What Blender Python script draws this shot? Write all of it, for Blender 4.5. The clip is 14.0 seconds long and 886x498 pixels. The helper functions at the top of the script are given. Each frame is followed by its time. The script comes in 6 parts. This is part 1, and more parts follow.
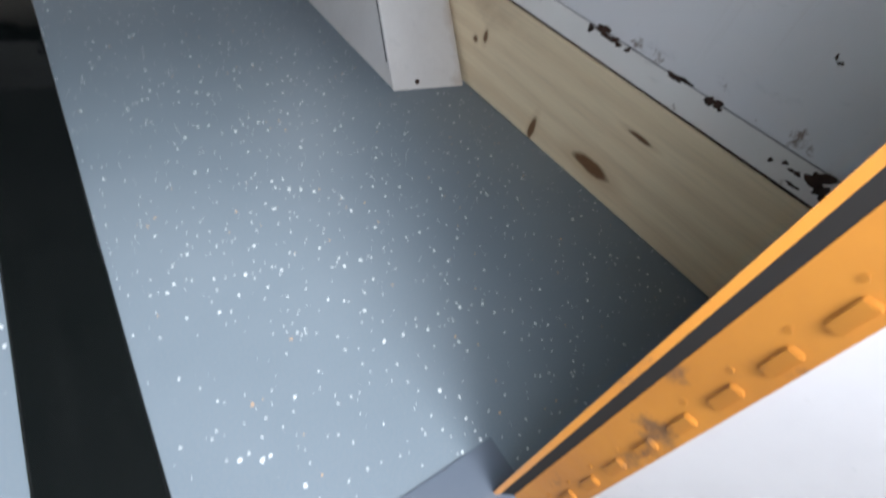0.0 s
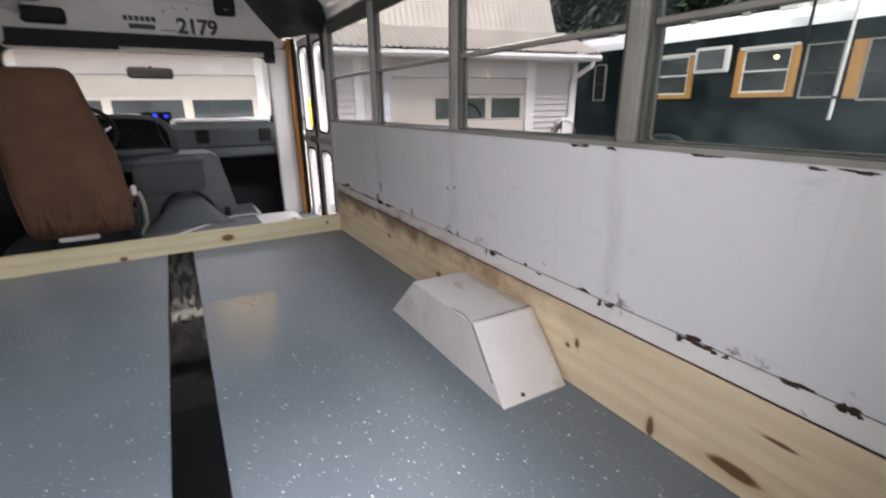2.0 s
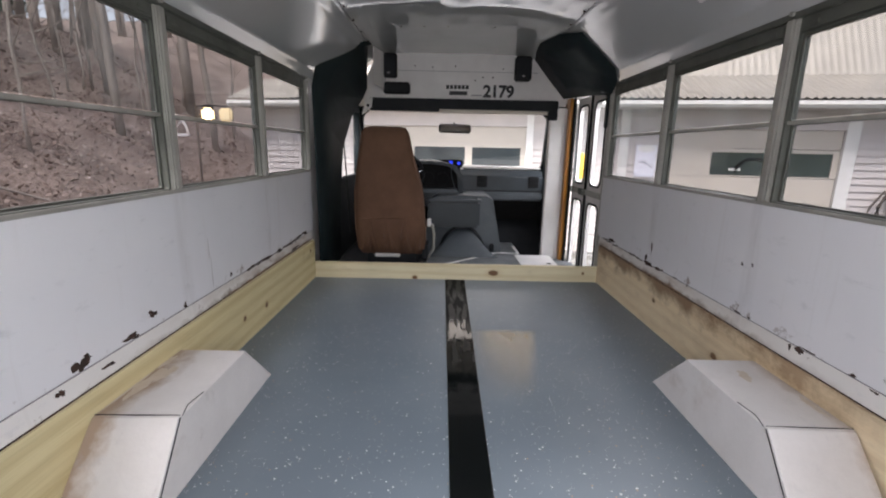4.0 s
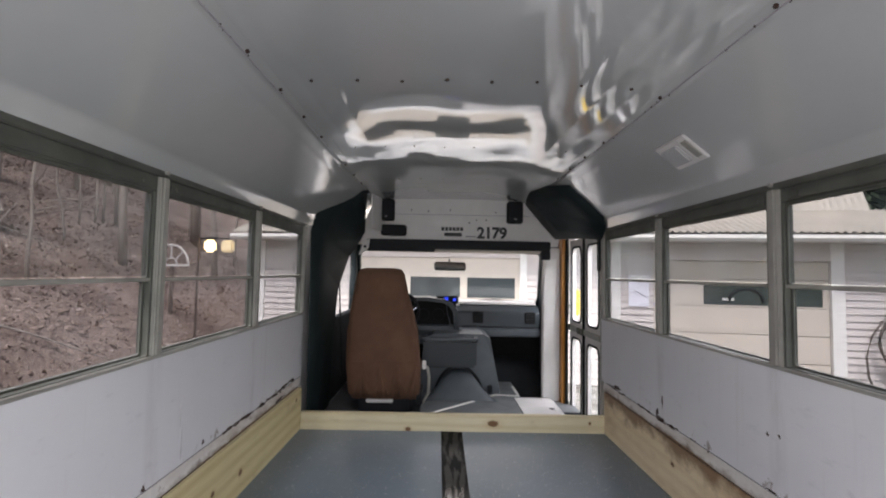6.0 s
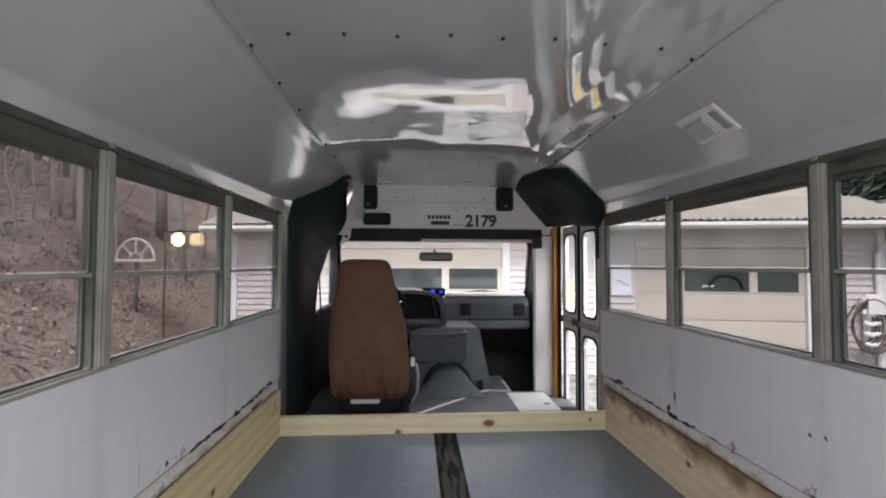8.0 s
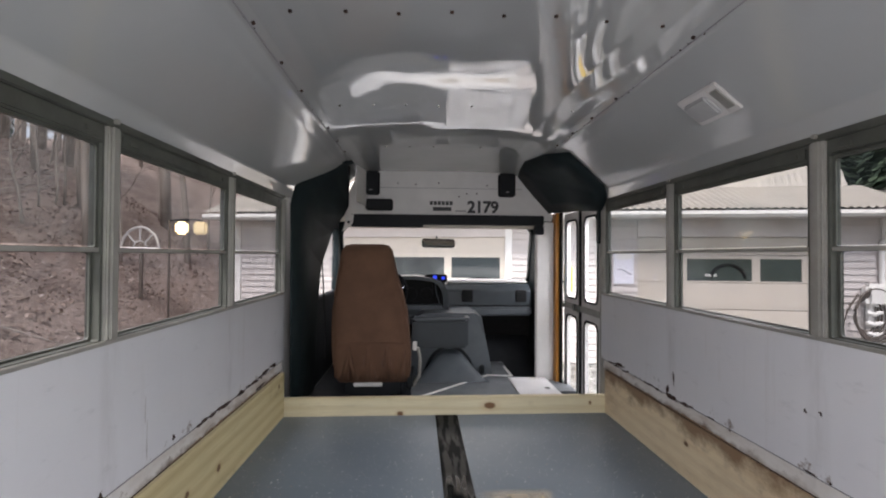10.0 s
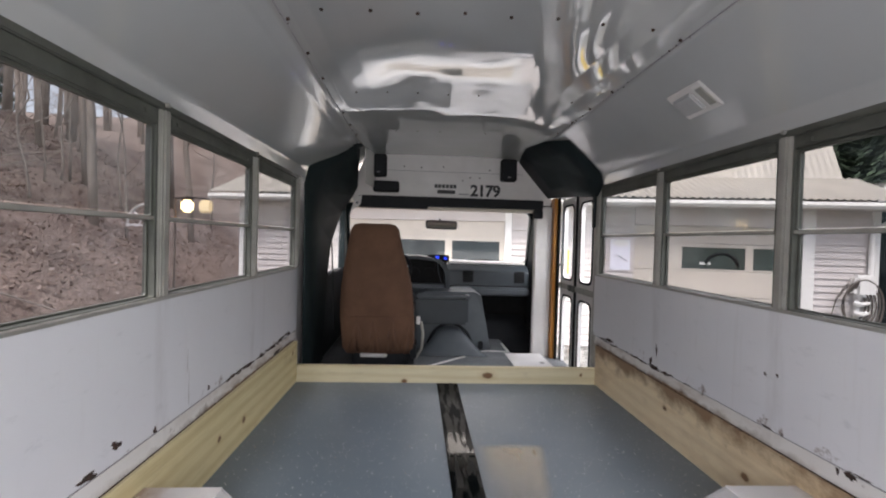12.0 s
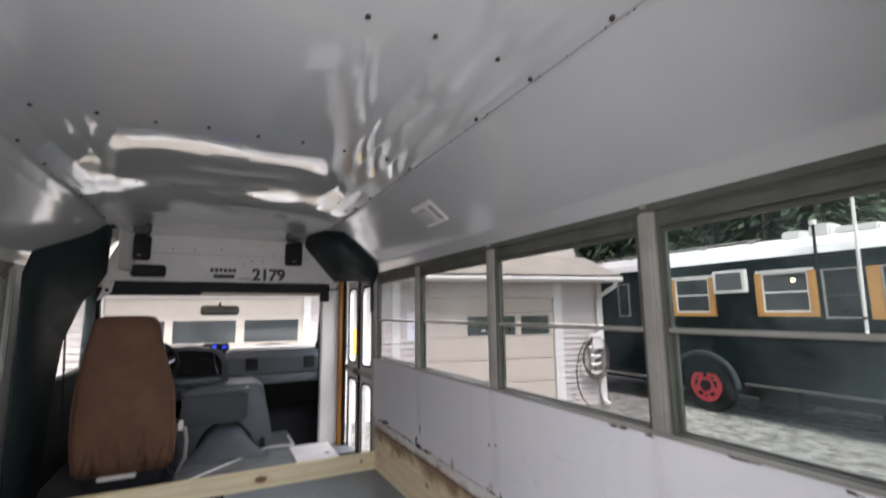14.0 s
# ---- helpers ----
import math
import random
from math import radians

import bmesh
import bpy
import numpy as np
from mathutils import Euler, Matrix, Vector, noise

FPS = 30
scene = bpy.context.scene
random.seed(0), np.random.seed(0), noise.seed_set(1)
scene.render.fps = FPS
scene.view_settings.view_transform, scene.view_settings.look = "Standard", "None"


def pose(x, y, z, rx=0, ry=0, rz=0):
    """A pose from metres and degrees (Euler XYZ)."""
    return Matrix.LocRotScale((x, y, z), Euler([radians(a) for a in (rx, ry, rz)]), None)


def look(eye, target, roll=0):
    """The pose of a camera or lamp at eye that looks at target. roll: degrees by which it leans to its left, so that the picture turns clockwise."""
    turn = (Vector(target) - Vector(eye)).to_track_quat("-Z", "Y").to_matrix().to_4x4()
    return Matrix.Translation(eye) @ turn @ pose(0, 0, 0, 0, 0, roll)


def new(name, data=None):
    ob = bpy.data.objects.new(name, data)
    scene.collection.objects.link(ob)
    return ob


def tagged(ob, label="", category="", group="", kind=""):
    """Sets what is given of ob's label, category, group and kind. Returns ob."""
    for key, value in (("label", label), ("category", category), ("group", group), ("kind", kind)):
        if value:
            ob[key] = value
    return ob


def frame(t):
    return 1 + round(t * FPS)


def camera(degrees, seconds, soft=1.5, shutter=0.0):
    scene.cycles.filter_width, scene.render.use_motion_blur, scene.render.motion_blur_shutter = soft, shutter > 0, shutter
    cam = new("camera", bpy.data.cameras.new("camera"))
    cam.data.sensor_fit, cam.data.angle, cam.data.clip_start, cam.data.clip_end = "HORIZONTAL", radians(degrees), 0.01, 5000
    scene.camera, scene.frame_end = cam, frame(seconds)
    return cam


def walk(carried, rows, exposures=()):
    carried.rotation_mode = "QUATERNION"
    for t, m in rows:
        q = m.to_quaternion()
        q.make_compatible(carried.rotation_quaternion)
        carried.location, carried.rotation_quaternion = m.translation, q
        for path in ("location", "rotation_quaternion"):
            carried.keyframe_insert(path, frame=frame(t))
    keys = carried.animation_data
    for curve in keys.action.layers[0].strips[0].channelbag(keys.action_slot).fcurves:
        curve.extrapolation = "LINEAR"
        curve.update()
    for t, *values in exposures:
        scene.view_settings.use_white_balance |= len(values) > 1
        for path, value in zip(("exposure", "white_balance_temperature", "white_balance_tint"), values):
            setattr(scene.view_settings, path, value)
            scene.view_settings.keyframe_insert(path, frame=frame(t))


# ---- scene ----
cam = camera(89.4, 14.0, soft=2.0, shutter=0.25)
PATH = [
    (0, (0.003, 0.082, 0.563), (1.08, 1.011, -0.843), 20.0),
    (0.3, (0.041, 0.113, 0.632), (1.141, 1.22, -0.619), 12.8),
    (0.5, (0.044, 0.125, 0.657), (1.189, 1.322, -0.463), 11.2),
    (1, (0.049, 0.135, 0.7), (1.256, 1.419, -0.245), 7.9),
    (1.5, (0.016, 0.143, 0.727), (1.188, 1.515, -0.136), 4.6),
    (2, (-0.024, 0.159, 0.787), (0.937, 1.802, 0.173), -0.6),
    (2.2, (-0.032, 0.164, 0.824), (0.834, 1.875, 0.256), -2.8),
    (2.5, (-0.052, 0.174, 0.811), (0.676, 1.954, 0.262), -3.3),
    (3, (-0.121, 0.167, 0.828), (0.268, 2.062, 0.321), -0.8),
    (3.5, (-0.165, 0.134, 0.825), (-0.043, 2.07, 0.34), 0.6),
    (4, (-0.182, 0.131, 0.845), (-0.175, 2.083, 0.411), 1.2),
    (4.2, (-0.169, 0.126, 0.836), (-0.176, 2.086, 0.439), 1.3),
    (6.3, (-0.191, 0.25, 0.974), (-0.159, 2.246, 1.103), 0.9),
    (6.5, (-0.207, 0.292, 0.97), (-0.151, 2.288, 1.097), 0.9),
    (7, (-0.244, 0.355, 0.967), (-0.151, 2.35, 1.079), 0.7),
    (7.5, (-0.253, 0.395, 0.962), (-0.136, 2.39, 1.056), 0.4),
    (8, (-0.26, 0.411, 0.959), (-0.139, 2.406, 1.03), 0.2),
    (10.5, (-0.253, 0.384, 0.917), (-0.15, 2.381, 0.937), 0.4),
    (11, (-0.252, 0.359, 0.917), (-0.156, 2.356, 0.923), 0.5),
    (11.5, (-0.262, 0.333, 0.913), (-0.168, 2.33, 0.909), 0.9),
    (12, (-0.294, 0.229, 0.889), (-0.181, 2.226, 0.851), 1.6),
    (12.5, (-0.261, 0.048, 0.85), (-0.122, 2.037, 0.693), 1.5),
    (13, (-0.237, 0.03, 0.854), (0.138, 1.987, 0.679), 1.5),
    (13.5, (-0.219, 0.062, 0.878), (0.531, 1.913, 0.778), 2.2),
    (14, (-0.123, 0.069, 0.998), (0.773, 1.836, 1.275), -0.7),
]
EXPO = [(0.0, 0.74, 5950, 9), (0.5, 1.16, 6320, 10.5), (1.0, 1.27, 6560, 14), (1.5, 1.36, 6580, 15.5), (2.0, 1.32, 6520, 16), (4.0, 1.27, 6440, 16), (7.0, 1.24, 6450, 15.5), (11.0, 1.30, 6450, 15.5), (14.0, 1.31, 6430, 16)]
walk(cam, [(t, look(eye, target, roll)) for t, eye, target, roll in PATH], EXPO)
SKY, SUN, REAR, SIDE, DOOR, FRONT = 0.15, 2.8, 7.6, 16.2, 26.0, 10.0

# ---- light ----
world = bpy.data.worlds.new("World")
scene.world = world
world.use_nodes = True
wn = world.node_tree
sky = wn.nodes.new("ShaderNodeTexSky")
sky.sky_type = 'NISHITA'
sky.sun_disc = False
sky.sun_elevation = radians(58)
sky.sun_rotation = radians(200)
sky.dust_density = 1.0
sky.air_density = 1.0
bgn = wn.nodes["Background"]
bgn.inputs["Strength"].default_value = SKY
# thin high cloud: the sky's blue is washed out
pale = wn.nodes.new("ShaderNodeHueSaturation")
pale.inputs["Saturation"].default_value = 0.35
wn.links.new(sky.outputs[0], pale.inputs["Color"])
wn.links.new(pale.outputs[0], bgn.inputs["Color"])

sun_data = bpy.data.lights.new("sun", 'SUN')
sun_data.energy = SUN
sun_data.angle = radians(25)
sun_data.color = (1.0, 0.96, 0.9)
sun_ob = new("sun", sun_data)
# high and soft, from behind the bus, under a thin overcast
sun_ob.matrix_world = look((0, 0, 30), (4, 18, 0))

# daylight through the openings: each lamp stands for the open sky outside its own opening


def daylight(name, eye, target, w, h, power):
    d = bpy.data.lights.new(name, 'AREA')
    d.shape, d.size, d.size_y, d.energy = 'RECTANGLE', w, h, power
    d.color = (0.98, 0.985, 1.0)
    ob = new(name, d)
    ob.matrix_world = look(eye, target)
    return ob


daylight("rear_doorway_daylight", (-0.085, -0.07, 0.98), (-0.085, 2.0, 0.28), 0.74, 0.86, REAR)
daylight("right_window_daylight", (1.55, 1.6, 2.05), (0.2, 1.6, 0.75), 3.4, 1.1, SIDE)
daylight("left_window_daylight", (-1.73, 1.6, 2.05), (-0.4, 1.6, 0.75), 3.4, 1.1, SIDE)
daylight("service_door_daylight", (1.60, 3.45, 1.80), (0.60, 3.70, 0.4), 1.1, 1.1, DOOR)
daylight("windshield_daylight", (-0.09, 5.45, 1.80), (-0.09, 4.3, 0.7), 1.7, 0.7, FRONT)

# ---- materials ----


def nodes_of(name):
    m = bpy.data.materials.new(name)
    m.use_nodes = True
    nt = m.node_tree
    bsdf = nt.nodes["Principled BSDF"]
    return m, nt, bsdf


def coords(nt, scale=(1, 1, 1)):
    tc = nt.nodes.new("ShaderNodeTexCoord")
    mp = nt.nodes.new("ShaderNodeMapping")
    mp.inputs["Scale"].default_value = scale
    nt.links.new(tc.outputs["Object"], mp.inputs["Vector"])
    return mp.outputs[0]


def noise_tex(nt, vec, scale, detail=4.0, rough=0.55, distort=0.0):
    n = nt.nodes.new("ShaderNodeTexNoise")
    n.inputs["Scale"].default_value = scale
    n.inputs["Detail"].default_value = detail
    n.inputs["Roughness"].default_value = rough
    n.inputs["Distortion"].default_value = distort
    nt.links.new(vec, n.inputs["Vector"])
    return n.outputs["Fac"]


def ramp(nt, fac, a, b, ca=(0, 0, 0), cb=(1, 1, 1)):
    r = nt.nodes.new("ShaderNodeValToRGB")
    r.color_ramp.elements[0].position, r.color_ramp.elements[1].position = a, b
    r.color_ramp.elements[0].color = (*ca, 1)
    r.color_ramp.elements[1].color = (*cb, 1)
    nt.links.new(fac, r.inputs[0])
    return r.outputs[0]


def mixc(nt, fac, a, b):
    m = nt.nodes.new("ShaderNodeMix")
    m.data_type = 'RGBA'
    for sock, v in ((m.inputs[0], fac), (m.inputs[6], a), (m.inputs[7], b)):
        if isinstance(v, (int, float)):
            sock.default_value = v
        elif isinstance(v, tuple):
            sock.default_value = (*v, 1)
        else:
            nt.links.new(v, sock)
    return m.outputs[2]


def mathn(nt, op, a, b=0.0, c=None):
    m = nt.nodes.new("ShaderNodeMath")
    m.operation = op
    for i, v in enumerate((a, b) if c is None else (a, b, c)):
        if isinstance(v, (int, float)):
            m.inputs[i].default_value = v
        else:
            nt.links.new(v, m.inputs[i])
    return m.outputs[0]


def add_bump(nt, bsdf, height, strength, dist=0.01):
    b = nt.nodes.new("ShaderNodeBump")
    b.inputs["Strength"].default_value = strength
    b.inputs["Distance"].default_value = dist
    nt.links.new(height, b.inputs["Height"])
    nt.links.new(b.outputs[0], bsdf.inputs["Normal"])


def mat(name, c1, c2=None, scale=4.0, rough=0.5, metal=0.0, bump=0.0, bscale=60.0, stretch=(1, 1, 1), fine=0.25, rvar=0.1, dist=0.004):
    """A surface with broad and fine variation of colour, of gloss and of relief."""
    m, nt, bsdf = nodes_of(name)
    c2 = c2 or tuple(v * 0.8 for v in c1)
    v = coords(nt, stretch)
    broad = noise_tex(nt, v, scale, 5)
    grain = noise_tex(nt, v, scale * 14, 3)
    f = mathn(nt, 'ADD', mathn(nt, 'MULTIPLY', ramp(nt, broad, 0.3, 0.7), 1 - fine), mathn(nt, 'MULTIPLY', grain, fine))
    nt.links.new(mixc(nt, f, c1, c2), bsdf.inputs["Base Color"])
    nt.links.new(mathn(nt, 'ADD', mathn(nt, 'MULTIPLY', broad, rvar), max(0.02, rough - rvar / 2)), bsdf.inputs["Roughness"])
    bsdf.inputs["Metallic"].default_value = metal
    if bump:
        add_bump(nt, bsdf, noise_tex(nt, v, bscale, 4), bump, dist)
    return m


def stain(m, col, scale, lo, hi, amount, stretch=(1, 1, 1), from_y=None):
    """Blotches of another colour over a surface."""
    nt = m.node_tree
    bsdf = nt.nodes["Principled BSDF"]
    under = bsdf.inputs["Base Color"].links[0].from_socket
    f = mathn(nt, 'MULTIPLY', ramp(nt, noise_tex(nt, coords(nt, stretch), scale, 7, 0.68), lo, hi), amount)
    if from_y is not None:
        sp = nt.nodes.new("ShaderNodeSeparateXYZ")
        nt.links.new(coords(nt), sp.inputs[0])
        f = mathn(nt, 'MULTIPLY', f, ramp(nt, mathn(nt, 'MULTIPLY_ADD', sp.outputs[1], 0.5, 0.5 - 0.5 * from_y), 0.3, 0.8))
    nt.links.new(mixc(nt, f, under, col), bsdf.inputs["Base Color"])
    return m


def edge_stain(m, col, axis, lo, hi, amount, from_y=None, blot=9.0):
    """Rust and dirt that has run on from one edge: thickest past hi on an axis (0, 1, 2), gone before lo, with a ragged front."""
    nt = m.node_tree
    bsdf = nt.nodes["Principled BSDF"]
    under = bsdf.inputs["Base Color"].links[0].from_socket
    sp = nt.nodes.new("ShaderNodeSeparateXYZ")
    nt.links.new(coords(nt), sp.inputs[0])
    rag = mathn(nt, 'MULTIPLY_ADD', noise_tex(nt, coords(nt, (1, 0.8, 1)), blot, 6, 0.65), 2.4, -1.2)
    d = mathn(nt, 'MULTIPLY_ADD', sp.outputs[axis], 1 / (hi - lo), -lo / (hi - lo))
    f = mathn(nt, 'MULTIPLY', ramp(nt, mathn(nt, 'ADD', d, rag), 0.35, 1.0), amount)
    if from_y is not None:
        f = mathn(nt, 'MULTIPLY', f, ramp(nt, mathn(nt, 'MULTIPLY_ADD', sp.outputs[1], 0.5, 0.5 - 0.5 * from_y), 0.3, 0.7))
    nt.links.new(mixc(nt, f, under, col), bsdf.inputs["Base Color"])
    return m


def wood_mat(name, axis, light, dark, knots=()):
    """Pine: long grain along one axis ('X' or 'Y'), with knots at the given points (x, y, z, half length, half height)."""
    m, nt, bsdf = nodes_of(name)
    st = (0.7, 9, 9) if axis == 'X' else (9, 0.7, 9)
    v = coords(nt, st)
    g = noise_tex(nt, v, 2.2, 6, 0.6, 1.2)
    w = nt.nodes.new("ShaderNodeTexWave")
    w.wave_type, w.bands_direction = 'BANDS', 'Z'
    w.inputs["Scale"].default_value = 0.55
    w.inputs["Distortion"].default_value = 6.0
    w.inputs["Detail"].default_value = 3.0
    w.inputs["Detail Scale"].default_value = 0.6
    nt.links.new(v, w.inputs["Vector"])
    f = mathn(nt, 'ADD', mathn(nt, 'MULTIPLY', ramp(nt, w.outputs["Fac"], 0.25, 1.0), 0.5), mathn(nt, 'MULTIPLY', ramp(nt, g, 0.3, 0.75), 0.45))
    col = mixc(nt, f, light, dark)
    fine = noise_tex(nt, coords(nt, (2, 60, 60) if axis == 'X' else (60, 2, 60)), 4, 3)
    col = mixc(nt, mathn(nt, 'MULTIPLY', ramp(nt, fine, 0.45, 0.75), 0.25), col, tuple(c * 0.6 for c in dark))
    tc = nt.nodes.new("ShaderNodeTexCoord")
    for kx, ky, kz, hl, hh in knots:
        mp = nt.nodes.new("ShaderNodeMapping")
        s = (1 / hl, 1, 1 / hh) if axis == 'X' else (1, 1 / hl, 1 / hh)
        mp.inputs["Scale"].default_value = s
        mp.inputs["Location"].default_value = (-kx * s[0], -ky * s[1], -kz * s[2])
        nt.links.new(tc.outputs["Object"], mp.inputs["Vector"])
        ln = nt.nodes.new("ShaderNodeVectorMath")
        ln.operation = 'LENGTH'
        nt.links.new(mp.outputs[0], ln.inputs[0])
        nz = mathn(nt, 'MULTIPLY', mathn(nt, 'ADD', ln.outputs["Value"], mathn(nt, 'MULTIPLY', noise_tex(nt, mp.outputs[0], 1.3, 3), 0.5)), 0.25)
        halo = ramp(nt, nz, 0.25, 0.6, (1, 1, 1), (0, 0, 0))
        col = mixc(nt, mathn(nt, 'MULTIPLY', halo, 0.35), col, (0.42, 0.24, 0.09))
        col = mixc(nt, ramp(nt, nz, 0.25, 0.34, (1, 1, 1), (0, 0, 0)), col, mixc(nt, noise_tex(nt, mp.outputs[0], 4, 3), (0.22, 0.115, 0.05), (0.12, 0.055, 0.02)))
    nt.links.new(col, bsdf.inputs["Base Color"])
    bsdf.inputs["Roughness"].default_value = 0.62
    add_bump(nt, bsdf, fine, 0.15, 0.002)
    return m


def floor_mat():
    """Grey-blue safety vinyl with pale and a few tan flecks."""
    m, nt, bsdf = nodes_of("fleck_vinyl")
    v = coords(nt)
    base = mixc(nt, ramp(nt, noise_tex(nt, v, 2.5, 5), 0.3, 0.7), (0.130, 0.164, 0.196), (0.164, 0.198, 0.230))
    base = mixc(nt, mathn(nt, 'MULTIPLY', ramp(nt, noise_tex(nt, v, 260, 2), 0.4, 0.7), 0.35), base, (0.18, 0.2, 0.22))
    warp = nt.nodes.new("ShaderNodeVectorMath")
    warp.operation = 'MULTIPLY_ADD'
    wt = nt.nodes.new("ShaderNodeTexNoise")
    wt.inputs["Scale"].default_value = 160
    nt.links.new(v, wt.inputs["Vector"])
    nt.links.new(wt.outputs["Color"], warp.inputs[0])
    warp.inputs[1].default_value = (0.006, 0.006, 0)
    nt.links.new(v, warp.inputs[2])
    out = base
    for sc, lim, keep, colr in ((100, 0.22, 0.87, (0.66, 0.68, 0.69)), (170, 0.24, 0.85, (0.46, 0.48, 0.49)), (80, 0.15, 0.93, (0.42, 0.28, 0.18))):
        vo = nt.nodes.new("ShaderNodeTexVoronoi")
        vo.inputs["Scale"].default_value = sc
        nt.links.new(warp.outputs[0], vo.inputs["Vector"])
        sep = nt.nodes.new("ShaderNodeSeparateColor")
        nt.links.new(vo.outputs["Color"], sep.inputs[0])
        near = mathn(nt, 'LESS_THAN', vo.outputs["Distance"], mathn(nt, 'MULTIPLY', sep.outputs[1], lim * 1.45))
        some = mathn(nt, 'GREATER_THAN', sep.outputs[0], keep)
        out = mixc(nt, mathn(nt, 'MULTIPLY', near, some), out, colr)
    nt.links.new(out, bsdf.inputs["Base Color"])
    r = mathn(nt, 'ADD', mathn(nt, 'MULTIPLY', noise_tex(nt, v, 1.5, 2), 0.05), 0.34)
    nt.links.new(r, bsdf.inputs["Roughness"])
    bsdf.inputs["Specular IOR Level"].default_value = 0.5
    add_bump(nt, bsdf, noise_tex(nt, v, 55, 3), 0.05, 0.002)
    return m


def panel_mat(name, c1, c2, rust_z=None):
    """White-painted sheet metal, scuffed; with rust that has bled through along its bottom seam."""
    m, nt, bsdf = nodes_of(name)
    v = coords(nt)
    col = mixc(nt, ramp(nt, noise_tex(nt, v, 1.6, 5), 0.3, 0.75), c1, c2)
    scuff = ramp(nt, noise_tex(nt, coords(nt, (1, 3, 9)), 3.0, 7, 0.7), 0.60, 0.72)
    col = mixc(nt, mathn(nt, 'MULTIPLY', scuff, 0.30), col, (0.42, 0.42, 0.44))
    drip = ramp(nt, noise_tex(nt, coords(nt, (1, 16, 0.9)), 1.6, 4, 0.6), 0.60, 0.80)
    col = mixc(nt, mathn(nt, 'MULTIPLY', drip, 0.22), col, (0.45, 0.40, 0.36))
    sy = nt.nodes.new("ShaderNodeSeparateXYZ")
    nt.links.new(v, sy.inputs[0])
    far = 9.0
    for yp in (0.86, 1.60, 2.33):
        far = mathn(nt, 'MINIMUM', mathn(nt, 'ABSOLUTE', mathn(nt, 'SUBTRACT', sy.outputs[1], yp)), far)
    smear = mathn(nt, 'MAXIMUM', mathn(nt, 'SUBTRACT', 1.0, mathn(nt, 'MULTIPLY', far, 22.0)), 0.0)
    smear = mathn(nt, 'MULTIPLY', smear, ramp(nt, noise_tex(nt, coords(nt, (1, 6, 1.2)), 4, 5, 0.6), 0.35, 0.7))
    col = mixc(nt, mathn(nt, 'MULTIPLY', smear, 0.55), col, (0.46, 0.44, 0.44))
    if rust_z is not None:
        sep = nt.nodes.new("ShaderNodeSeparateXYZ")
        nt.links.new(v, sep.inputs[0])
        band = mathn(nt, 'SUBTRACT', 1.0, mathn(nt, 'MULTIPLY', mathn(nt, 'ABSOLUTE', mathn(nt, 'SUBTRACT', sep.outputs[2], rust_z)), 22.0))
        band = mathn(nt, 'MAXIMUM', band, 0.0)
        rn = noise_tex(nt, v, 13, 6, 0.7)
        rm = ramp(nt, mathn(nt, 'ADD', rn, mathn(nt, 'MULTIPLY', band, 0.10)), 0.66, 0.74)
        rm = mathn(nt, 'MULTIPLY', rm, mathn(nt, 'GREATER_THAN', band, 0.02))
        col = mixc(nt, mathn(nt, 'MULTIPLY', rm, 0.8), col, mixc(nt, noise_tex(nt, v, 60, 3), (0.22, 0.12, 0.07), (0.06, 0.035, 0.03)))
    nt.links.new(col, bsdf.inputs["Base Color"])
    nt.links.new(mathn(nt, 'ADD', mathn(nt, 'MULTIPLY', noise_tex(nt, v, 3, 4), 0.2), 0.25), bsdf.inputs["Roughness"])
    add_bump(nt, bsdf, noise_tex(nt, v, 2.2, 3), 0.10, 0.02)
    return m


def glass_mat(name, dirt, tint=(1, 1, 1)):
    """A thin pane with a little dried dirt on it."""
    m, nt, bsdf = nodes_of(name)
    nt.nodes.remove(bsdf)
    outn = nt.nodes["Material Output"]
    tr = nt.nodes.new("ShaderNodeBsdfTransparent")
    tr.inputs[0].default_value = (*tint, 1)
    gl = nt.nodes.new("ShaderNodeBsdfGlossy")
    gl.inputs["Roughness"].default_value = 0.02
    fr = nt.nodes.new("ShaderNodeLayerWeight")
    fr.inputs["Blend"].default_value = 0.5
    gloss = mathn(nt, 'MULTIPLY_ADD', mathn(nt, 'POWER', fr.outputs["Facing"], 5.0), 0.4, 0.008)
    mx = nt.nodes.new("ShaderNodeMixShader")
    nt.links.new(gloss, mx.inputs[0])
    nt.links.new(tr.outputs[0], mx.inputs[1])
    nt.links.new(gl.outputs[0], mx.inputs[2])
    df = nt.nodes.new("ShaderNodeBsdfTranslucent")
    df.inputs[0].default_value = (0.50, 0.60, 0.61, 1)
    v = coords(nt)
    d = mathn(nt, 'MULTIPLY', ramp(nt, noise_tex(nt, v, 4, 7, 0.65, 0.6), 0.42, 0.80), dirt)
    mx2 = nt.nodes.new("ShaderNodeMixShader")
    nt.links.new(d, mx2.inputs[0])
    nt.links.new(mx.outputs[0], mx2.inputs[1])
    nt.links.new(df.outputs[0], mx2.inputs[2])
    nt.links.new(mx2.outputs[0], outn.inputs[0])
    return m


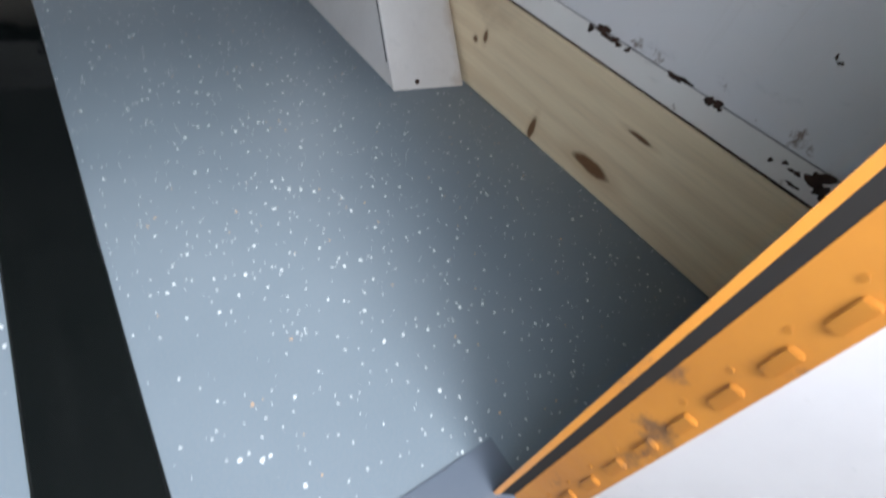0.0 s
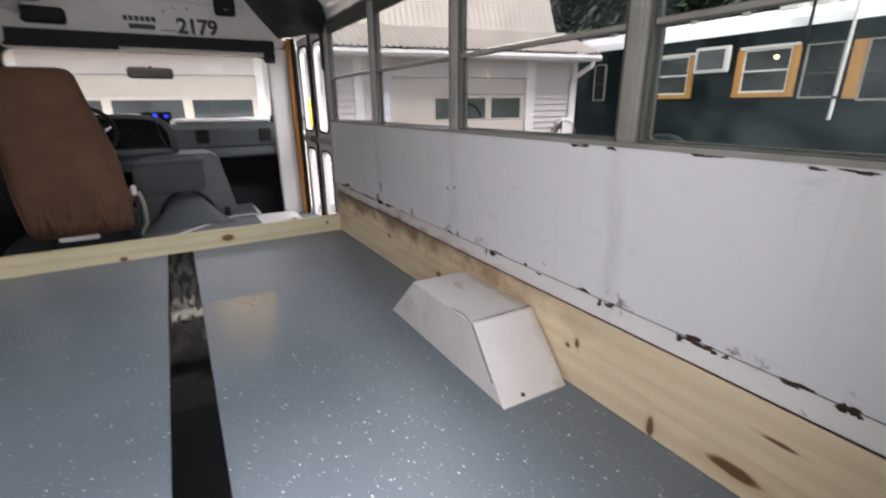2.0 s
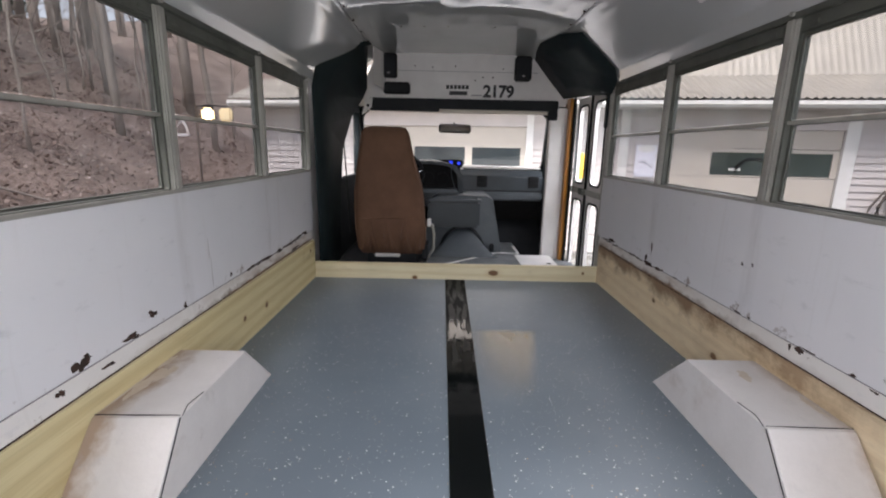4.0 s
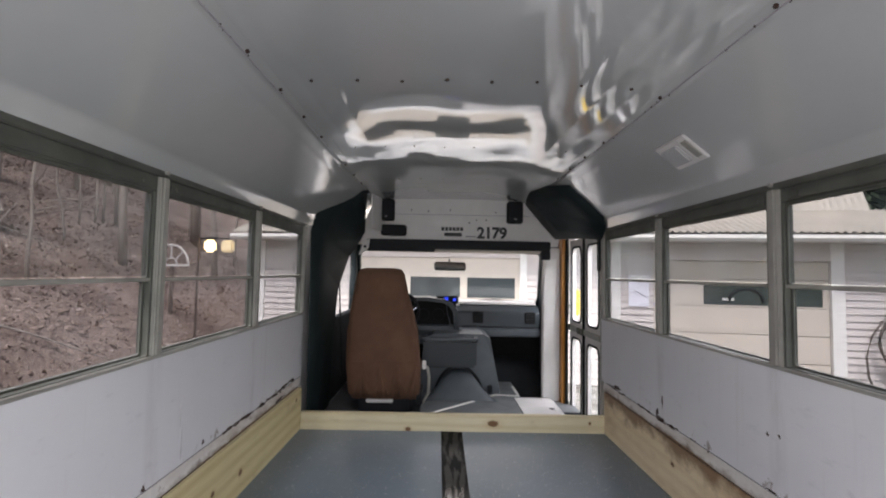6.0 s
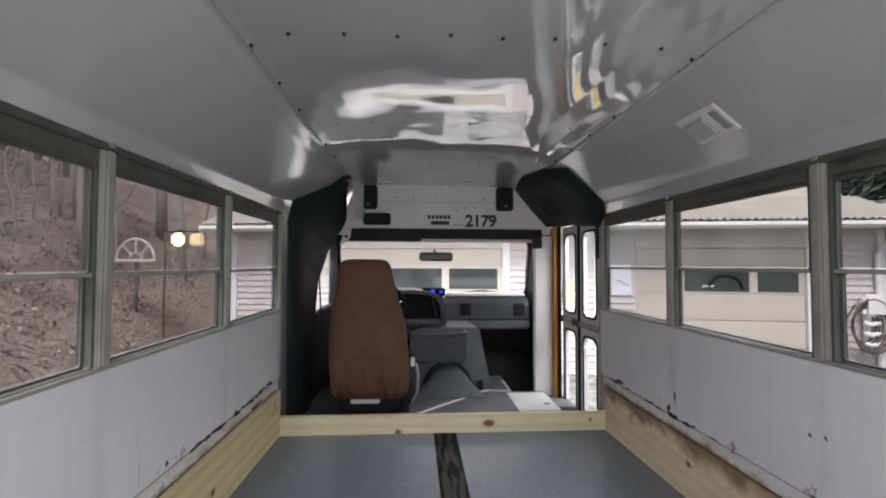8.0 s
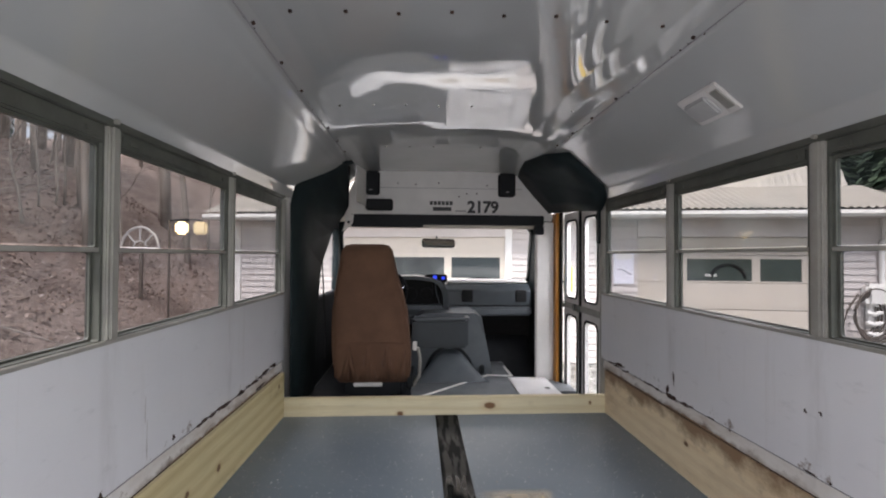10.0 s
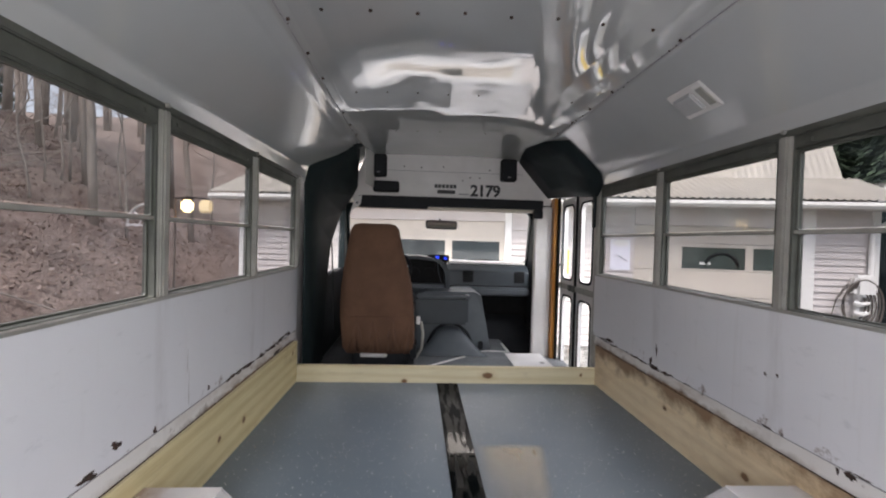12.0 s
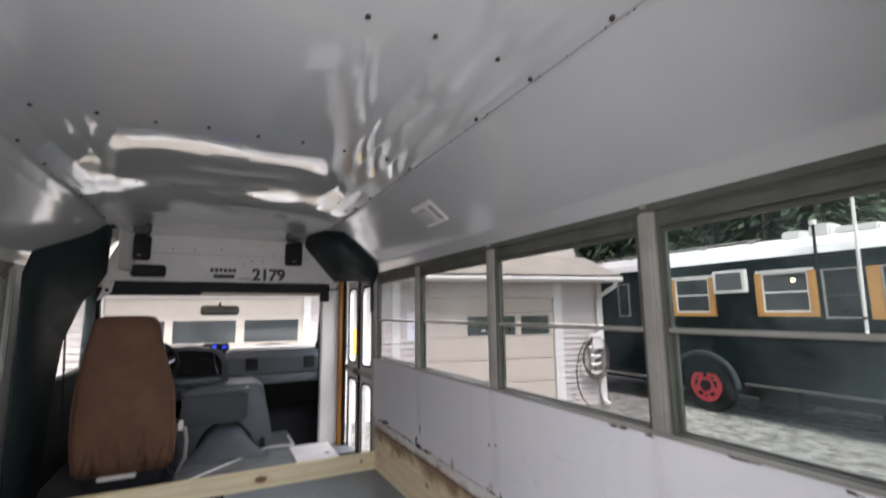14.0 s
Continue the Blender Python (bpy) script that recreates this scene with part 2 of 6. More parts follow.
def ground_mat():
    """Grey gravel on the flat, brown leaf litter on the bank."""
    m, nt, bsdf = nodes_of("gravel_and_leaves")
    v = coords(nt)
    grav = mixc(nt, ramp(nt, noise_tex(nt, v, 5, 9, 0.75), 0.38, 0.64), (0.13, 0.125, 0.11), (0.46, 0.45, 0.42))
    leaf = mixc(nt, ramp(nt, noise_tex(nt, v, 22, 9, 0.85), 0.36, 0.66), (0.12, 0.083, 0.068), (0.54, 0.43, 0.37))
    leaf = mixc(nt, mathn(nt, 'MULTIPLY', ramp(nt, noise_tex(nt, v, 0.8, 4), 0.45, 0.65), 0.7), leaf, (0.15, 0.105, 0.085))
    sep = nt.nodes.new("ShaderNodeSeparateXYZ")
    nt.links.new(v, sep.inputs[0])
    edge = mathn(nt, 'ADD', sep.outputs[0], mathn(nt, 'MULTIPLY', noise_tex(nt, v, 1.5, 4), 2.0))
    col = mixc(nt, ramp(nt, mathn(nt, 'MULTIPLY_ADD', edge, 0.2, 1.1), 0.42, 0.6), leaf, grav)
    grass = mixc(nt, ramp(nt, noise_tex(nt, v, 6, 8, 0.7), 0.35, 0.65), (0.13, 0.20, 0.06), (0.30, 0.38, 0.15))
    lawn = mathn(nt, 'MULTIPLY', ramp(nt, mathn(nt, 'MULTIPLY_ADD', sep.outputs[0], 0.1, -0.7), 0.42, 0.5), mathn(nt, 'LESS_THAN', sep.outputs[1], 6.0))
    col = mixc(nt, lawn, col, grass)
    nt.links.new(col, bsdf.inputs["Base Color"])
    bsdf.inputs["Roughness"].default_value = 0.95
    add_bump(nt, bsdf, noise_tex(nt, v, 14, 8, 0.7), 0.8, 0.08)
    return m


M_FLOOR = floor_mat()
M_WOOD_R = wood_mat("pine_board_a", 'Y', (0.83, 0.69, 0.47), (0.73, 0.57, 0.365), [(0.845, 0.50, 0.055, 0.055, 0.016), (0.845, 0.93, 0.147, 0.008, 0.016), (0.845, 0.965, 0.125, 0.009, 0.008), (0.845, 0.69, 0.03, 0.010, 0.03), (0.845, 0.43, 0.18, 0.03, 0.005), (0.845, 1.70, 0.10, 0.02, 0.014), (0.845, 2.2, 0.15, 0.015, 0.01)])
M_WOOD_L = wood_mat("pine_board_b", 'Y', (0.70, 0.61, 0.36), (0.53, 0.42, 0.205), [(-1.005, 2.185, 0.095, 0.016, 0.015), (-1.005, 1.95, 0.115, 0.014, 0.012), (-1.005, 2.9, 0.20, 0.012, 0.012), (-1.005, 1.2, 0.16, 0.012, 0.010)])
M_WOOD_F = wood_mat("pine_board_c", 'X', (0.74, 0.67, 0.46), (0.62, 0.52, 0.31), [(0.165, 2.99, 0.05, 0.035, 0.02), (-0.355, 2.99, 0.01, 0.018, 0.014), (0.76, 2.99, 0.06, 0.008, 0.01)])
stain(M_WOOD_R, (0.36, 0.225, 0.13), 1.8, 0.46, 0.70, 0.6, (1, 1.3, 3), 1.6)
edge_stain(M_WOOD_R, (0.20, 0.105, 0.05), 2, 0.145, 0.245, 0.85, 1.1)
stain(M_WOOD_L, (0.26, 0.16, 0.08), 2.2, 0.56, 0.74, 0.6, (1, 1.2, 5), 1.6)
stain(M_WOOD_F, (0.30, 0.22, 0.13), 3.0, 0.56, 0.74, 0.45, (1.5, 1, 4))
M_PANEL = panel_mat("white_painted_metal", (0.77, 0.765, 0.785), (0.69, 0.685, 0.71), 0.312)
M_LIP = panel_mat("white_painted_lip", (0.80, 0.78, 0.76), (0.66, 0.63, 0.60), 0.258)
stain(M_LIP, (0.30, 0.20, 0.13), 5.0, 0.44, 0.62, 0.5, (1, 1.0, 3), 1.7)
edge_stain(M_LIP, (0.13, 0.065, 0.03), 2, 0.285, 0.250, 0.9, 1.5, 14.0)
M_CEIL = mat("glossy_white_ceiling", (0.475, 0.48, 0.475), (0.42, 0.43, 0.425), 1.5, 0.05, rvar=0.04)
ceil_bsdf = M_CEIL.node_tree.nodes["Principled BSDF"]
ceil_bsdf.inputs["Coat Weight"].default_value = 0.75
ceil_bsdf.inputs["Coat Roughness"].default_value = 0.02
ceil_bsdf.inputs["Coat IOR"].default_value = 1.65
M_COVE = mat("semi_gloss_white_ceiling", (0.475, 0.48, 0.475), (0.42, 0.43, 0.425), 1.5, 0.14, rvar=0.04)
M_COVE.node_tree.nodes["Principled BSDF"].inputs["Coat Weight"].default_value = 0.7
M_COVE.node_tree.nodes["Principled BSDF"].inputs["Coat Roughness"].default_value = 0.025
M_WHITE = mat("white_paint", (0.74, 0.72, 0.70), (0.62, 0.60, 0.58), 6, 0.5, bump=0.15, bscale=90)
M_ALU = mat("weathered_aluminium", (0.44, 0.43, 0.39), (0.29, 0.28, 0.255), 9, 0.5, metal=0.35, bump=0.1, bscale=120)
M_ALU_D = mat("dark_weathered_aluminium", (0.145, 0.150, 0.130), (0.080, 0.084, 0.072), 9, 0.55, metal=0.35, bump=0.1, bscale=120)
M_BLACK = mat("black_rubber", (0.008, 0.008, 0.008), (0.014, 0.014, 0.014), 20, 0.75)


def tape_mat():
    """Black glossy tape: scuffed in strokes along its length, and dull where it ends at the front board."""
    m = mat("black_glossy_tape", (0.002, 0.003, 0.003), (0.005, 0.006, 0.006), 8, 0.055, bump=0.05, bscale=9, rvar=0.05, stretch=(5, 1, 1))
    nt = m.node_tree
    bsdf = nt.nodes["Principled BSDF"]
    sp = nt.nodes.new("ShaderNodeSeparateXYZ")
    nt.links.new(coords(nt), sp.inputs[0])
    strokes = mathn(nt, 'MULTIPLY', ramp(nt, noise_tex(nt, coords(nt, (26, 3.2, 1)), 1.4, 2, 0.5), 0.47, 0.56), ramp(nt, mathn(nt, 'ADD', sp.outputs[1], -1.0), 0.65, 0.9))
    back = mathn(nt, 'ADD', sp.outputs[1], -2.0)
    dull = mathn(nt, 'ADD', mathn(nt, 'MULTIPLY', ramp(nt, back, 0.20, 0.32), 0.72), mathn(nt, 'MULTIPLY', ramp(nt, back, 0.66, 0.76), 0.28))
    r = mathn(nt, 'MULTIPLY_ADD', strokes, 0.34, 0.05)
    nt.links.new(mathn(nt, 'MULTIPLY_ADD', dull, 0.5, r), bsdf.inputs["Roughness"])
    spec = mathn(nt, 'MULTIPLY_ADD', mathn(nt, 'MAXIMUM', dull, strokes), -0.22, 0.42)
    nt.links.new(spec, bsdf.inputs["Specular IOR Level"])
    return m


M_TAPE = tape_mat()
M_DKGREEN = mat("dark_grey_green_vinyl", (0.014, 0.023, 0.0245), (0.009, 0.015, 0.0165), 10, 0.55, bump=0.3, bscale=220)
M_ORANGE = mat("school_bus_orange_paint", (0.52, 0.22, 0.03), (0.36, 0.14, 0.02), 7, 0.35, bump=0.15, bscale=70)
stain(M_ORANGE, (0.07, 0.05, 0.04), 13, 0.60, 0.68, 0.7)
M_RUST = mat("flaking_rust", (0.012, 0.010, 0.009), (0.075, 0.035, 0.022), 60, 0.9, bump=0.8, bscale=160)
M_STAIN = mat("rust_stain", (0.16, 0.085, 0.045), (0.36, 0.24, 0.15), 40, 0.7)
M_FABRIC = mat("brown_seat_fabric", (0.165, 0.085, 0.048), (0.105, 0.053, 0.031), 7, 0.9, bump=0.35, bscale=400)
M_DASH = mat("dark_slate_dash_plastic", (0.026, 0.035, 0.041), (0.017, 0.023, 0.027), 6, 0.45, bump=0.2, bscale=260)
M_GREYPL = mat("grey_moulded_plastic", (0.088, 0.102, 0.112), (0.058, 0.068, 0.077), 6, 0.5, bump=0.2, bscale=260)
M_DARKPL = mat("charcoal_plastic", (0.018, 0.02, 0.022), (0.010, 0.011, 0.013), 8, 0.6, bump=0.2, bscale=260)
M_CARPET = mat("dark_rubber_mat", (0.17, 0.18, 0.185), (0.085, 0.093, 0.10), 5, 0.5, bump=0.4, bscale=180)
M_CHROME = mat("chrome", (0.6, 0.6, 0.6), (0.5, 0.5, 0.5), 10, 0.15, metal=1.0)
M_GLASS = glass_mat("dusty_window_glass", 0.05, (0.63, 0.63, 0.63))
M_GLASS_L = glass_mat("clean_window_glass", 0.03, (0.67, 0.67, 0.68))
M_GLASS_H = glass_mat("hazy_window_glass", 0.065, (0.76, 0.79, 0.78))
M_GLASS_C = glass_mat("windshield_glass", 0.085)
M_GLASS_D = mat("dark_window_glass", (0.03, 0.04, 0.045), (0.06, 0.07, 0.07), 1.5, 0.06, rvar=0.02)
M_GROUND = ground_mat()
M_SIDING = mat("cream_siding_paint", (0.595, 0.55, 0.525), (0.515, 0.48, 0.46), 3, 0.65, bump=0.15, bscale=40)
M_GDOOR = mat("beige_garage_door_paint", (0.585, 0.53, 0.455), (0.53, 0.48, 0.415), 2.5, 0.5)
M_TRIM = mat("white_trim_paint", (0.78, 0.77, 0.74), (0.68, 0.67, 0.64), 5, 0.5)
M_ROOF = mat("weathered_corrugated_metal", (0.52, 0.48, 0.42), (0.40, 0.37, 0.33), 2.0, 0.55, metal=0.2, bump=0.1, bscale=30)
M_BLKBUS = mat("black_green_bus_paint", (0.0025, 0.0085, 0.0090), (0.005, 0.014, 0.0145), 2, 0.5, rvar=0.15)
M_BLKBUS.node_tree.nodes["Principled BSDF"].inputs["Specular IOR Level"].default_value = 0.15
M_OAK = mat("orange_stained_wood", (0.62, 0.33, 0.09), (0.48, 0.23, 0.06), 6, 0.45, stretch=(1, 1, 0.2))
M_RED = mat("red_wheel_paint", (0.55, 0.05, 0.06), (0.40, 0.03, 0.04), 8, 0.45)
M_BARK = mat("grey_brown_bark", (0.22, 0.185, 0.16), (0.42, 0.37, 0.33), 4, 0.95, bump=0.6, bscale=20, stretch=(1, 1, 0.25), dist=0.03)
M_NEEDLE = mat("dark_green_needles", (0.035, 0.065, 0.035), (0.07, 0.10, 0.055), 3, 0.8)
M_LEAF, nt_, bs_ = nodes_of("dead_brown_leaves")
geo_ = nt_.nodes.new("ShaderNodeNewGeometry")
rp_ = nt_.nodes.new("ShaderNodeValToRGB")
for pos, c_ in ((0.0, (0.13, 0.09, 0.072)), (0.45, (0.23, 0.165, 0.135)), (0.8, (0.36, 0.28, 0.24)), (1.0, (0.62, 0.55, 0.51))):
    e_ = rp_.color_ramp.elements[0] if pos == 0.0 else rp_.color_ramp.elements[-1] if pos == 1.0 else rp_.color_ramp.elements.new(pos)
    e_.position, e_.color = pos, (*c_, 1)
nt_.links.new(geo_.outputs["Random Per Island"], rp_.inputs[0])
nt_.links.new(mixc(nt_, mathn(nt_, 'MULTIPLY', noise_tex(nt_, coords(nt_), 30, 3), 0.35), rp_.outputs[0], (0.16, 0.11, 0.085)), bs_.inputs["Base Color"])
bs_.inputs["Roughness"].default_value = 0.85
M_HOSE = mat("grey_brown_rubber_hose", (0.11, 0.085, 0.07), (0.07, 0.055, 0.045), 12, 0.6)
M_GRIME = mat("grey_grime", (0.45, 0.43, 0.42), (0.62, 0.60, 0.60), 30, 0.7)
M_INK = mat("black_ink", (0.012, 0.012, 0.012), (0.02, 0.02, 0.02), 30, 0.5)
M_GREYINK = mat("grey_print", (0.22, 0.21, 0.22), (0.3, 0.29, 0.3), 60, 0.6)
M_PAPER = mat("pale_sign_sheet", (0.78, 0.78, 0.86), (0.68, 0.68, 0.76), 8, 0.5)
M_YELLOW = mat("yellow_paint", (0.75, 0.5, 0.03), (0.62, 0.4, 0.03), 8, 0.45)
M_ROOFW = mat("bright_white_roof_coating", (0.90, 0.90, 0.89), (0.82, 0.82, 0.81), 2, 0.5)
M_HUB = mat("grey_metal_plate", (0.36, 0.36, 0.36), (0.25, 0.25, 0.25), 12, 0.5)
M_HUB_D = mat("dull_fender_paint", (0.035, 0.05, 0.052), (0.02, 0.03, 0.032), 6, 0.45)
M_LENS = mat("clear_ribbed_lens", (0.50, 0.50, 0.50), (0.42, 0.42, 0.42), 20, 0.15, bump=0.5, bscale=60)


def glow(name, col, power):
    m, nt, bsdf = nodes_of(name)
    bsdf.inputs["Emission Color"].default_value = (*col, 1)
    bsdf.inputs["Emission Strength"].default_value = power
    bsdf.inputs["Base Color"].default_value = (*col, 1)
    return m


for m_ in (M_BLACK, M_DARKPL, M_DKGREEN):
    m_.node_tree.nodes["Principled BSDF"].inputs["Specular IOR Level"].default_value = 0.2
M_BULB = glow("warm_bulb", (1.0, 0.72, 0.34), 5.0)
M_BULB_DIM = glow("dim_warm_bulb", (1.0, 0.82, 0.50), 0.10)
M_BLUE = glow("blue_display", (0.02, 0.06, 1.0), 0.35)

# ---- building helpers ----


def part(name, bm, material, parent=None, label="", smooth=False):
    me = bpy.data.meshes.new(name)
    bmesh.ops.recalc_face_normals(bm, faces=bm.faces)
    bm.to_mesh(me)
    bm.free()
    for m in (material if isinstance(material, (list, tuple)) else [material]):
        me.materials.append(m)
    if smooth:
        for p in me.polygons:
            p.use_smooth = True
    ob = new(name, me)
    if parent:
        ob.parent = parent
    if label:
        tagged(ob, label)
    return ob


def thing(name, label, category, group="", kind="", at=(0, 0, 0)):
    ob = new(name)
    ob.empty_display_size = 0.05
    ob.location = at
    return tagged(ob, label, category, group, kind)


def box(bm, x0, x1, y0, y1, z0, z1, bev=0.0, mi=0, m=None):
    c = Matrix.Translation(((x0 + x1) / 2, (y0 + y1) / 2, (z0 + z1) / 2)) @ Matrix.Diagonal((abs(x1 - x0), abs(y1 - y0), abs(z1 - z0), 1))
    if m is not None:
        c = m @ c
    r = bmesh.ops.create_cube(bm, size=1, matrix=c)
    fs = {f for v in r["verts"] for f in v.link_faces}
    for f in fs:
        f.material_index = mi
    if bev:
        es = list({e for f in fs for e in f.edges})
        bmesh.ops.bevel(bm, geom=es, offset=bev, segments=2, affect='EDGES')
    return bm


def bbox(*a, **k):
    return box(bmesh.new(), *a, **k)


def prism(bm, pts, vec, mi=0):
    """A solid from an outline of 3D points, pushed along vec."""
    vec = Vector(vec)
    a = [bm.verts.new(p) for p in pts]
    b = [bm.verts.new(Vector(p) + vec) for p in pts]
    n = len(pts)
    fs = [bm.faces.new(a), bm.faces.new(list(reversed(b)))]
    for i in range(n):
        fs.append(bm.faces.new((a[i], a[(i + 1) % n], b[(i + 1) % n], b[i])))
    for f in fs:
        f.material_index = mi
    return bm


def rrect(u0, u1, v0, v1, r, n=5):
    out = []
    for cu, cv, a0 in ((u1 - r, v1 - r, 0), (u0 + r, v1 - r, 90), (u0 + r, v0 + r, 180), (u1 - r, v0 + r, 270)):
        for i in range(n + 1):
            a = radians(a0 + 90 * i / n)
            out.append((cu + r * math.cos(a), cv + r * math.sin(a)))
    return out


def ring(bm, outer, inner, put, d0, d1, mi=0):
    """A plate between two outlines of equal count; put(u, v, d) gives the place."""
    n = len(outer)
    L = [[bm.verts.new(put(u, v, d)) for u, v in o] for o in (outer, inner) for d in (d0, d1)]
    for i in range(n):
        j = (i + 1) % n
        for a, b in ((0, 2), (3, 1), (2, 3), (1, 0)):
            f = bm.faces.new((L[a][i], L[a][j], L[b][j], L[b][i]))
            f.material_index = mi
    return bm


def tube(bm, pts, r, n=8, r2=None, mi=0):
    """A round bar along points, from radius r to r2."""
    pts = [Vector(p) for p in pts]
    r2 = r if r2 is None else r2
    rings = []
    for i, p in enumerate(pts):
        d = (pts[min(i + 1, len(pts) - 1)] - pts[max(i - 1, 0)]).normalized()
        a = d.orthogonal().normalized() if abs(d.z) > 0.99 else d.cross(Vector((0, 0, 1))).normalized()
        b = d.cross(a)
        rr = r + (r2 - r) * i / max(1, len(pts) - 1)
        rings.append([bm.verts.new(p + rr * (math.cos(t) * a + math.sin(t) * b)) for t in (2 * math.pi * k / n for k in range(n))])
    for s, t in zip(rings, rings[1:]):
        for k in range(n):
            f = bm.faces.new((s[k], s[(k + 1) % n], t[(k + 1) % n], t[k]))
            f.material_index = mi
    bm.faces.new(rings[0]).material_index = mi
    bm.faces.new(list(reversed(rings[-1]))).material_index = mi
    return bm


def disc(bm, c, axis, r, depth, n=20, mi=0):
    c, axis = Vector(c), Vector(axis).normalized()
    return tube(bm, [c - axis * depth / 2, c + axis * depth / 2], r, n, mi=mi)


def loft(bm, rows, close=False):
    """A skin over rows of points."""
    vs = [[bm.verts.new(p) for p in row] for row in rows]
    for a, b in zip(vs, vs[1:]):
        for i in range(len(a) - (0 if close else 1)):
            j = (i + 1) % len(a)
            bm.faces.new((a[i], a[j], b[j], b[i]))
    return bm


def solid(ob, t):
    md = ob.modifiers.new("thickness", 'SOLIDIFY')
    md.thickness = t
    md.offset = 0
    return ob


def soften(ob, w, seg=2):
    md = ob.modifiers.new("round", 'BEVEL')
    md.width, md.segments, md.limit_method, md.angle_limit = w, seg, 'ANGLE', radians(35)
    return ob

# ---- the bus body ----
XC, XL, XR = -0.09, -1.045, 0.865
YB, YF = 0.11, 3.06
SILL, HEAD = 0.695, 1.25
POSTS = (0.115, 0.85, 1.595, 2.335, 3.065)
PROFILE = ((0.0, 1.584), (0.25, 1.583), (0.45, 1.578), (0.54, 1.570), (0.6, 1.559), (0.645, 1.546), (0.93, 1.317), (0.955, 1.262))


def ceil_z(u):
    u = abs(u)
    for (a, za), (b, zb) in zip(PROFILE, PROFILE[1:]):
        if u <= b:
            return za + (zb - za) * (u - a) / (b - a)
    return PROFILE[-1][1]


# floor: two vinyl sheets on a plywood deck, a black strip between them
floor = tagged(part("floor", bbox(XL - 0.03, XR + 0.03, 0.0, 3.0, -0.05, -0.006), M_BLACK), "raised plywood bus floor deck under vinyl sheets", "floor", kind="structure")
for x0, x1 in ((XL + 0.005, -0.146), (-0.042, XR + 0.022)):
    part("vinyl_sheet", bbox(x0, x1, 0.005, 2.997, -0.006, 0.0), M_FLOOR, floor, "grey-blue vinyl sheet with white flecks")
tape_y = [0.005 + 2.987 * k / 360 for k in range(361)]


def tape_z(y):
    """The tape lies flat but for one ruck."""
    d = (y - 2.02) / 0.13
    return 0.0022 + 0.0038 * math.exp(-d * d)


rows = []
for y in tape_y:
    z = tape_z(y)
    a, b = -0.147 - 0.002 * y, -0.045 + 0.0065 * y
    rows.append([(a, y, 0.0005), (a, y, z), (a + 0.003, y, z), (b - 0.003, y, z), (b, y, z), (b, y, 0.0005)])
bm = loft(bmesh.new(), rows)
strip = tagged(part("floor_tape", bm, M_TAPE, smooth=True), "black glossy tape strip along the floor seam", "tape")
part("threshold_plate", bbox(-0.47, 0.30, 0.004, 0.150, 0.0005, 0.003, bev=0.001), mat("smooth_grey_metal", (0.10, 0.118, 0.15), (0.078, 0.094, 0.122), 5, 0.35), floor, "smooth blue-grey metal threshold plate")
def light_patch_mat():
    """Light on the floor painted as a thin pale film, strong along its far and right edges, fading towards the near
    end.
    """
    m, nt, bsdf = nodes_of("painted_light_patch")
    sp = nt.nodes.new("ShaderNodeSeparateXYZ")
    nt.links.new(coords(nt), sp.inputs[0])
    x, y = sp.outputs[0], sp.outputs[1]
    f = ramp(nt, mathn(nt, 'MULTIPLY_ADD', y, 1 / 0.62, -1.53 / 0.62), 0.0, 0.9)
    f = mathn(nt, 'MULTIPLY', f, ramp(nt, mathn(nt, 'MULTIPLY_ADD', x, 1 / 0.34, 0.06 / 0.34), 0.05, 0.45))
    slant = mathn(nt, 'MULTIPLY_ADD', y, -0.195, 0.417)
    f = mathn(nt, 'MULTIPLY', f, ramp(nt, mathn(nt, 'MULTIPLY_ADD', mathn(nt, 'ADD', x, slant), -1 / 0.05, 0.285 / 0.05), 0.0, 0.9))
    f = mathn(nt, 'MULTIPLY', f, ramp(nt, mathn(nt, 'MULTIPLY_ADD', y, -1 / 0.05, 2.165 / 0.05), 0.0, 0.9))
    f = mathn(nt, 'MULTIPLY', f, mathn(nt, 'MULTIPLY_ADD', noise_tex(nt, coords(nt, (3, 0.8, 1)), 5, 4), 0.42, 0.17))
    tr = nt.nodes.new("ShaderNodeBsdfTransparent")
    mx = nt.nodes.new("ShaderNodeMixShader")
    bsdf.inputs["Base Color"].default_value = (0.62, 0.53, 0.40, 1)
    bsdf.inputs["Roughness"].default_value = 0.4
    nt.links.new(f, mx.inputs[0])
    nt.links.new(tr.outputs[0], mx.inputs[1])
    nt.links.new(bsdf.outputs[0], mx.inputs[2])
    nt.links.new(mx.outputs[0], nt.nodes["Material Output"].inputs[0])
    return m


# the pale pool of light on the vinyl, laid on as a thin film
part("light_patch", bbox(-0.028, 0.30, 1.50, 2.18, 0.0006, 0.0010), light_patch_mat(), floor, "pale rectangular pool of light painted on the vinyl")
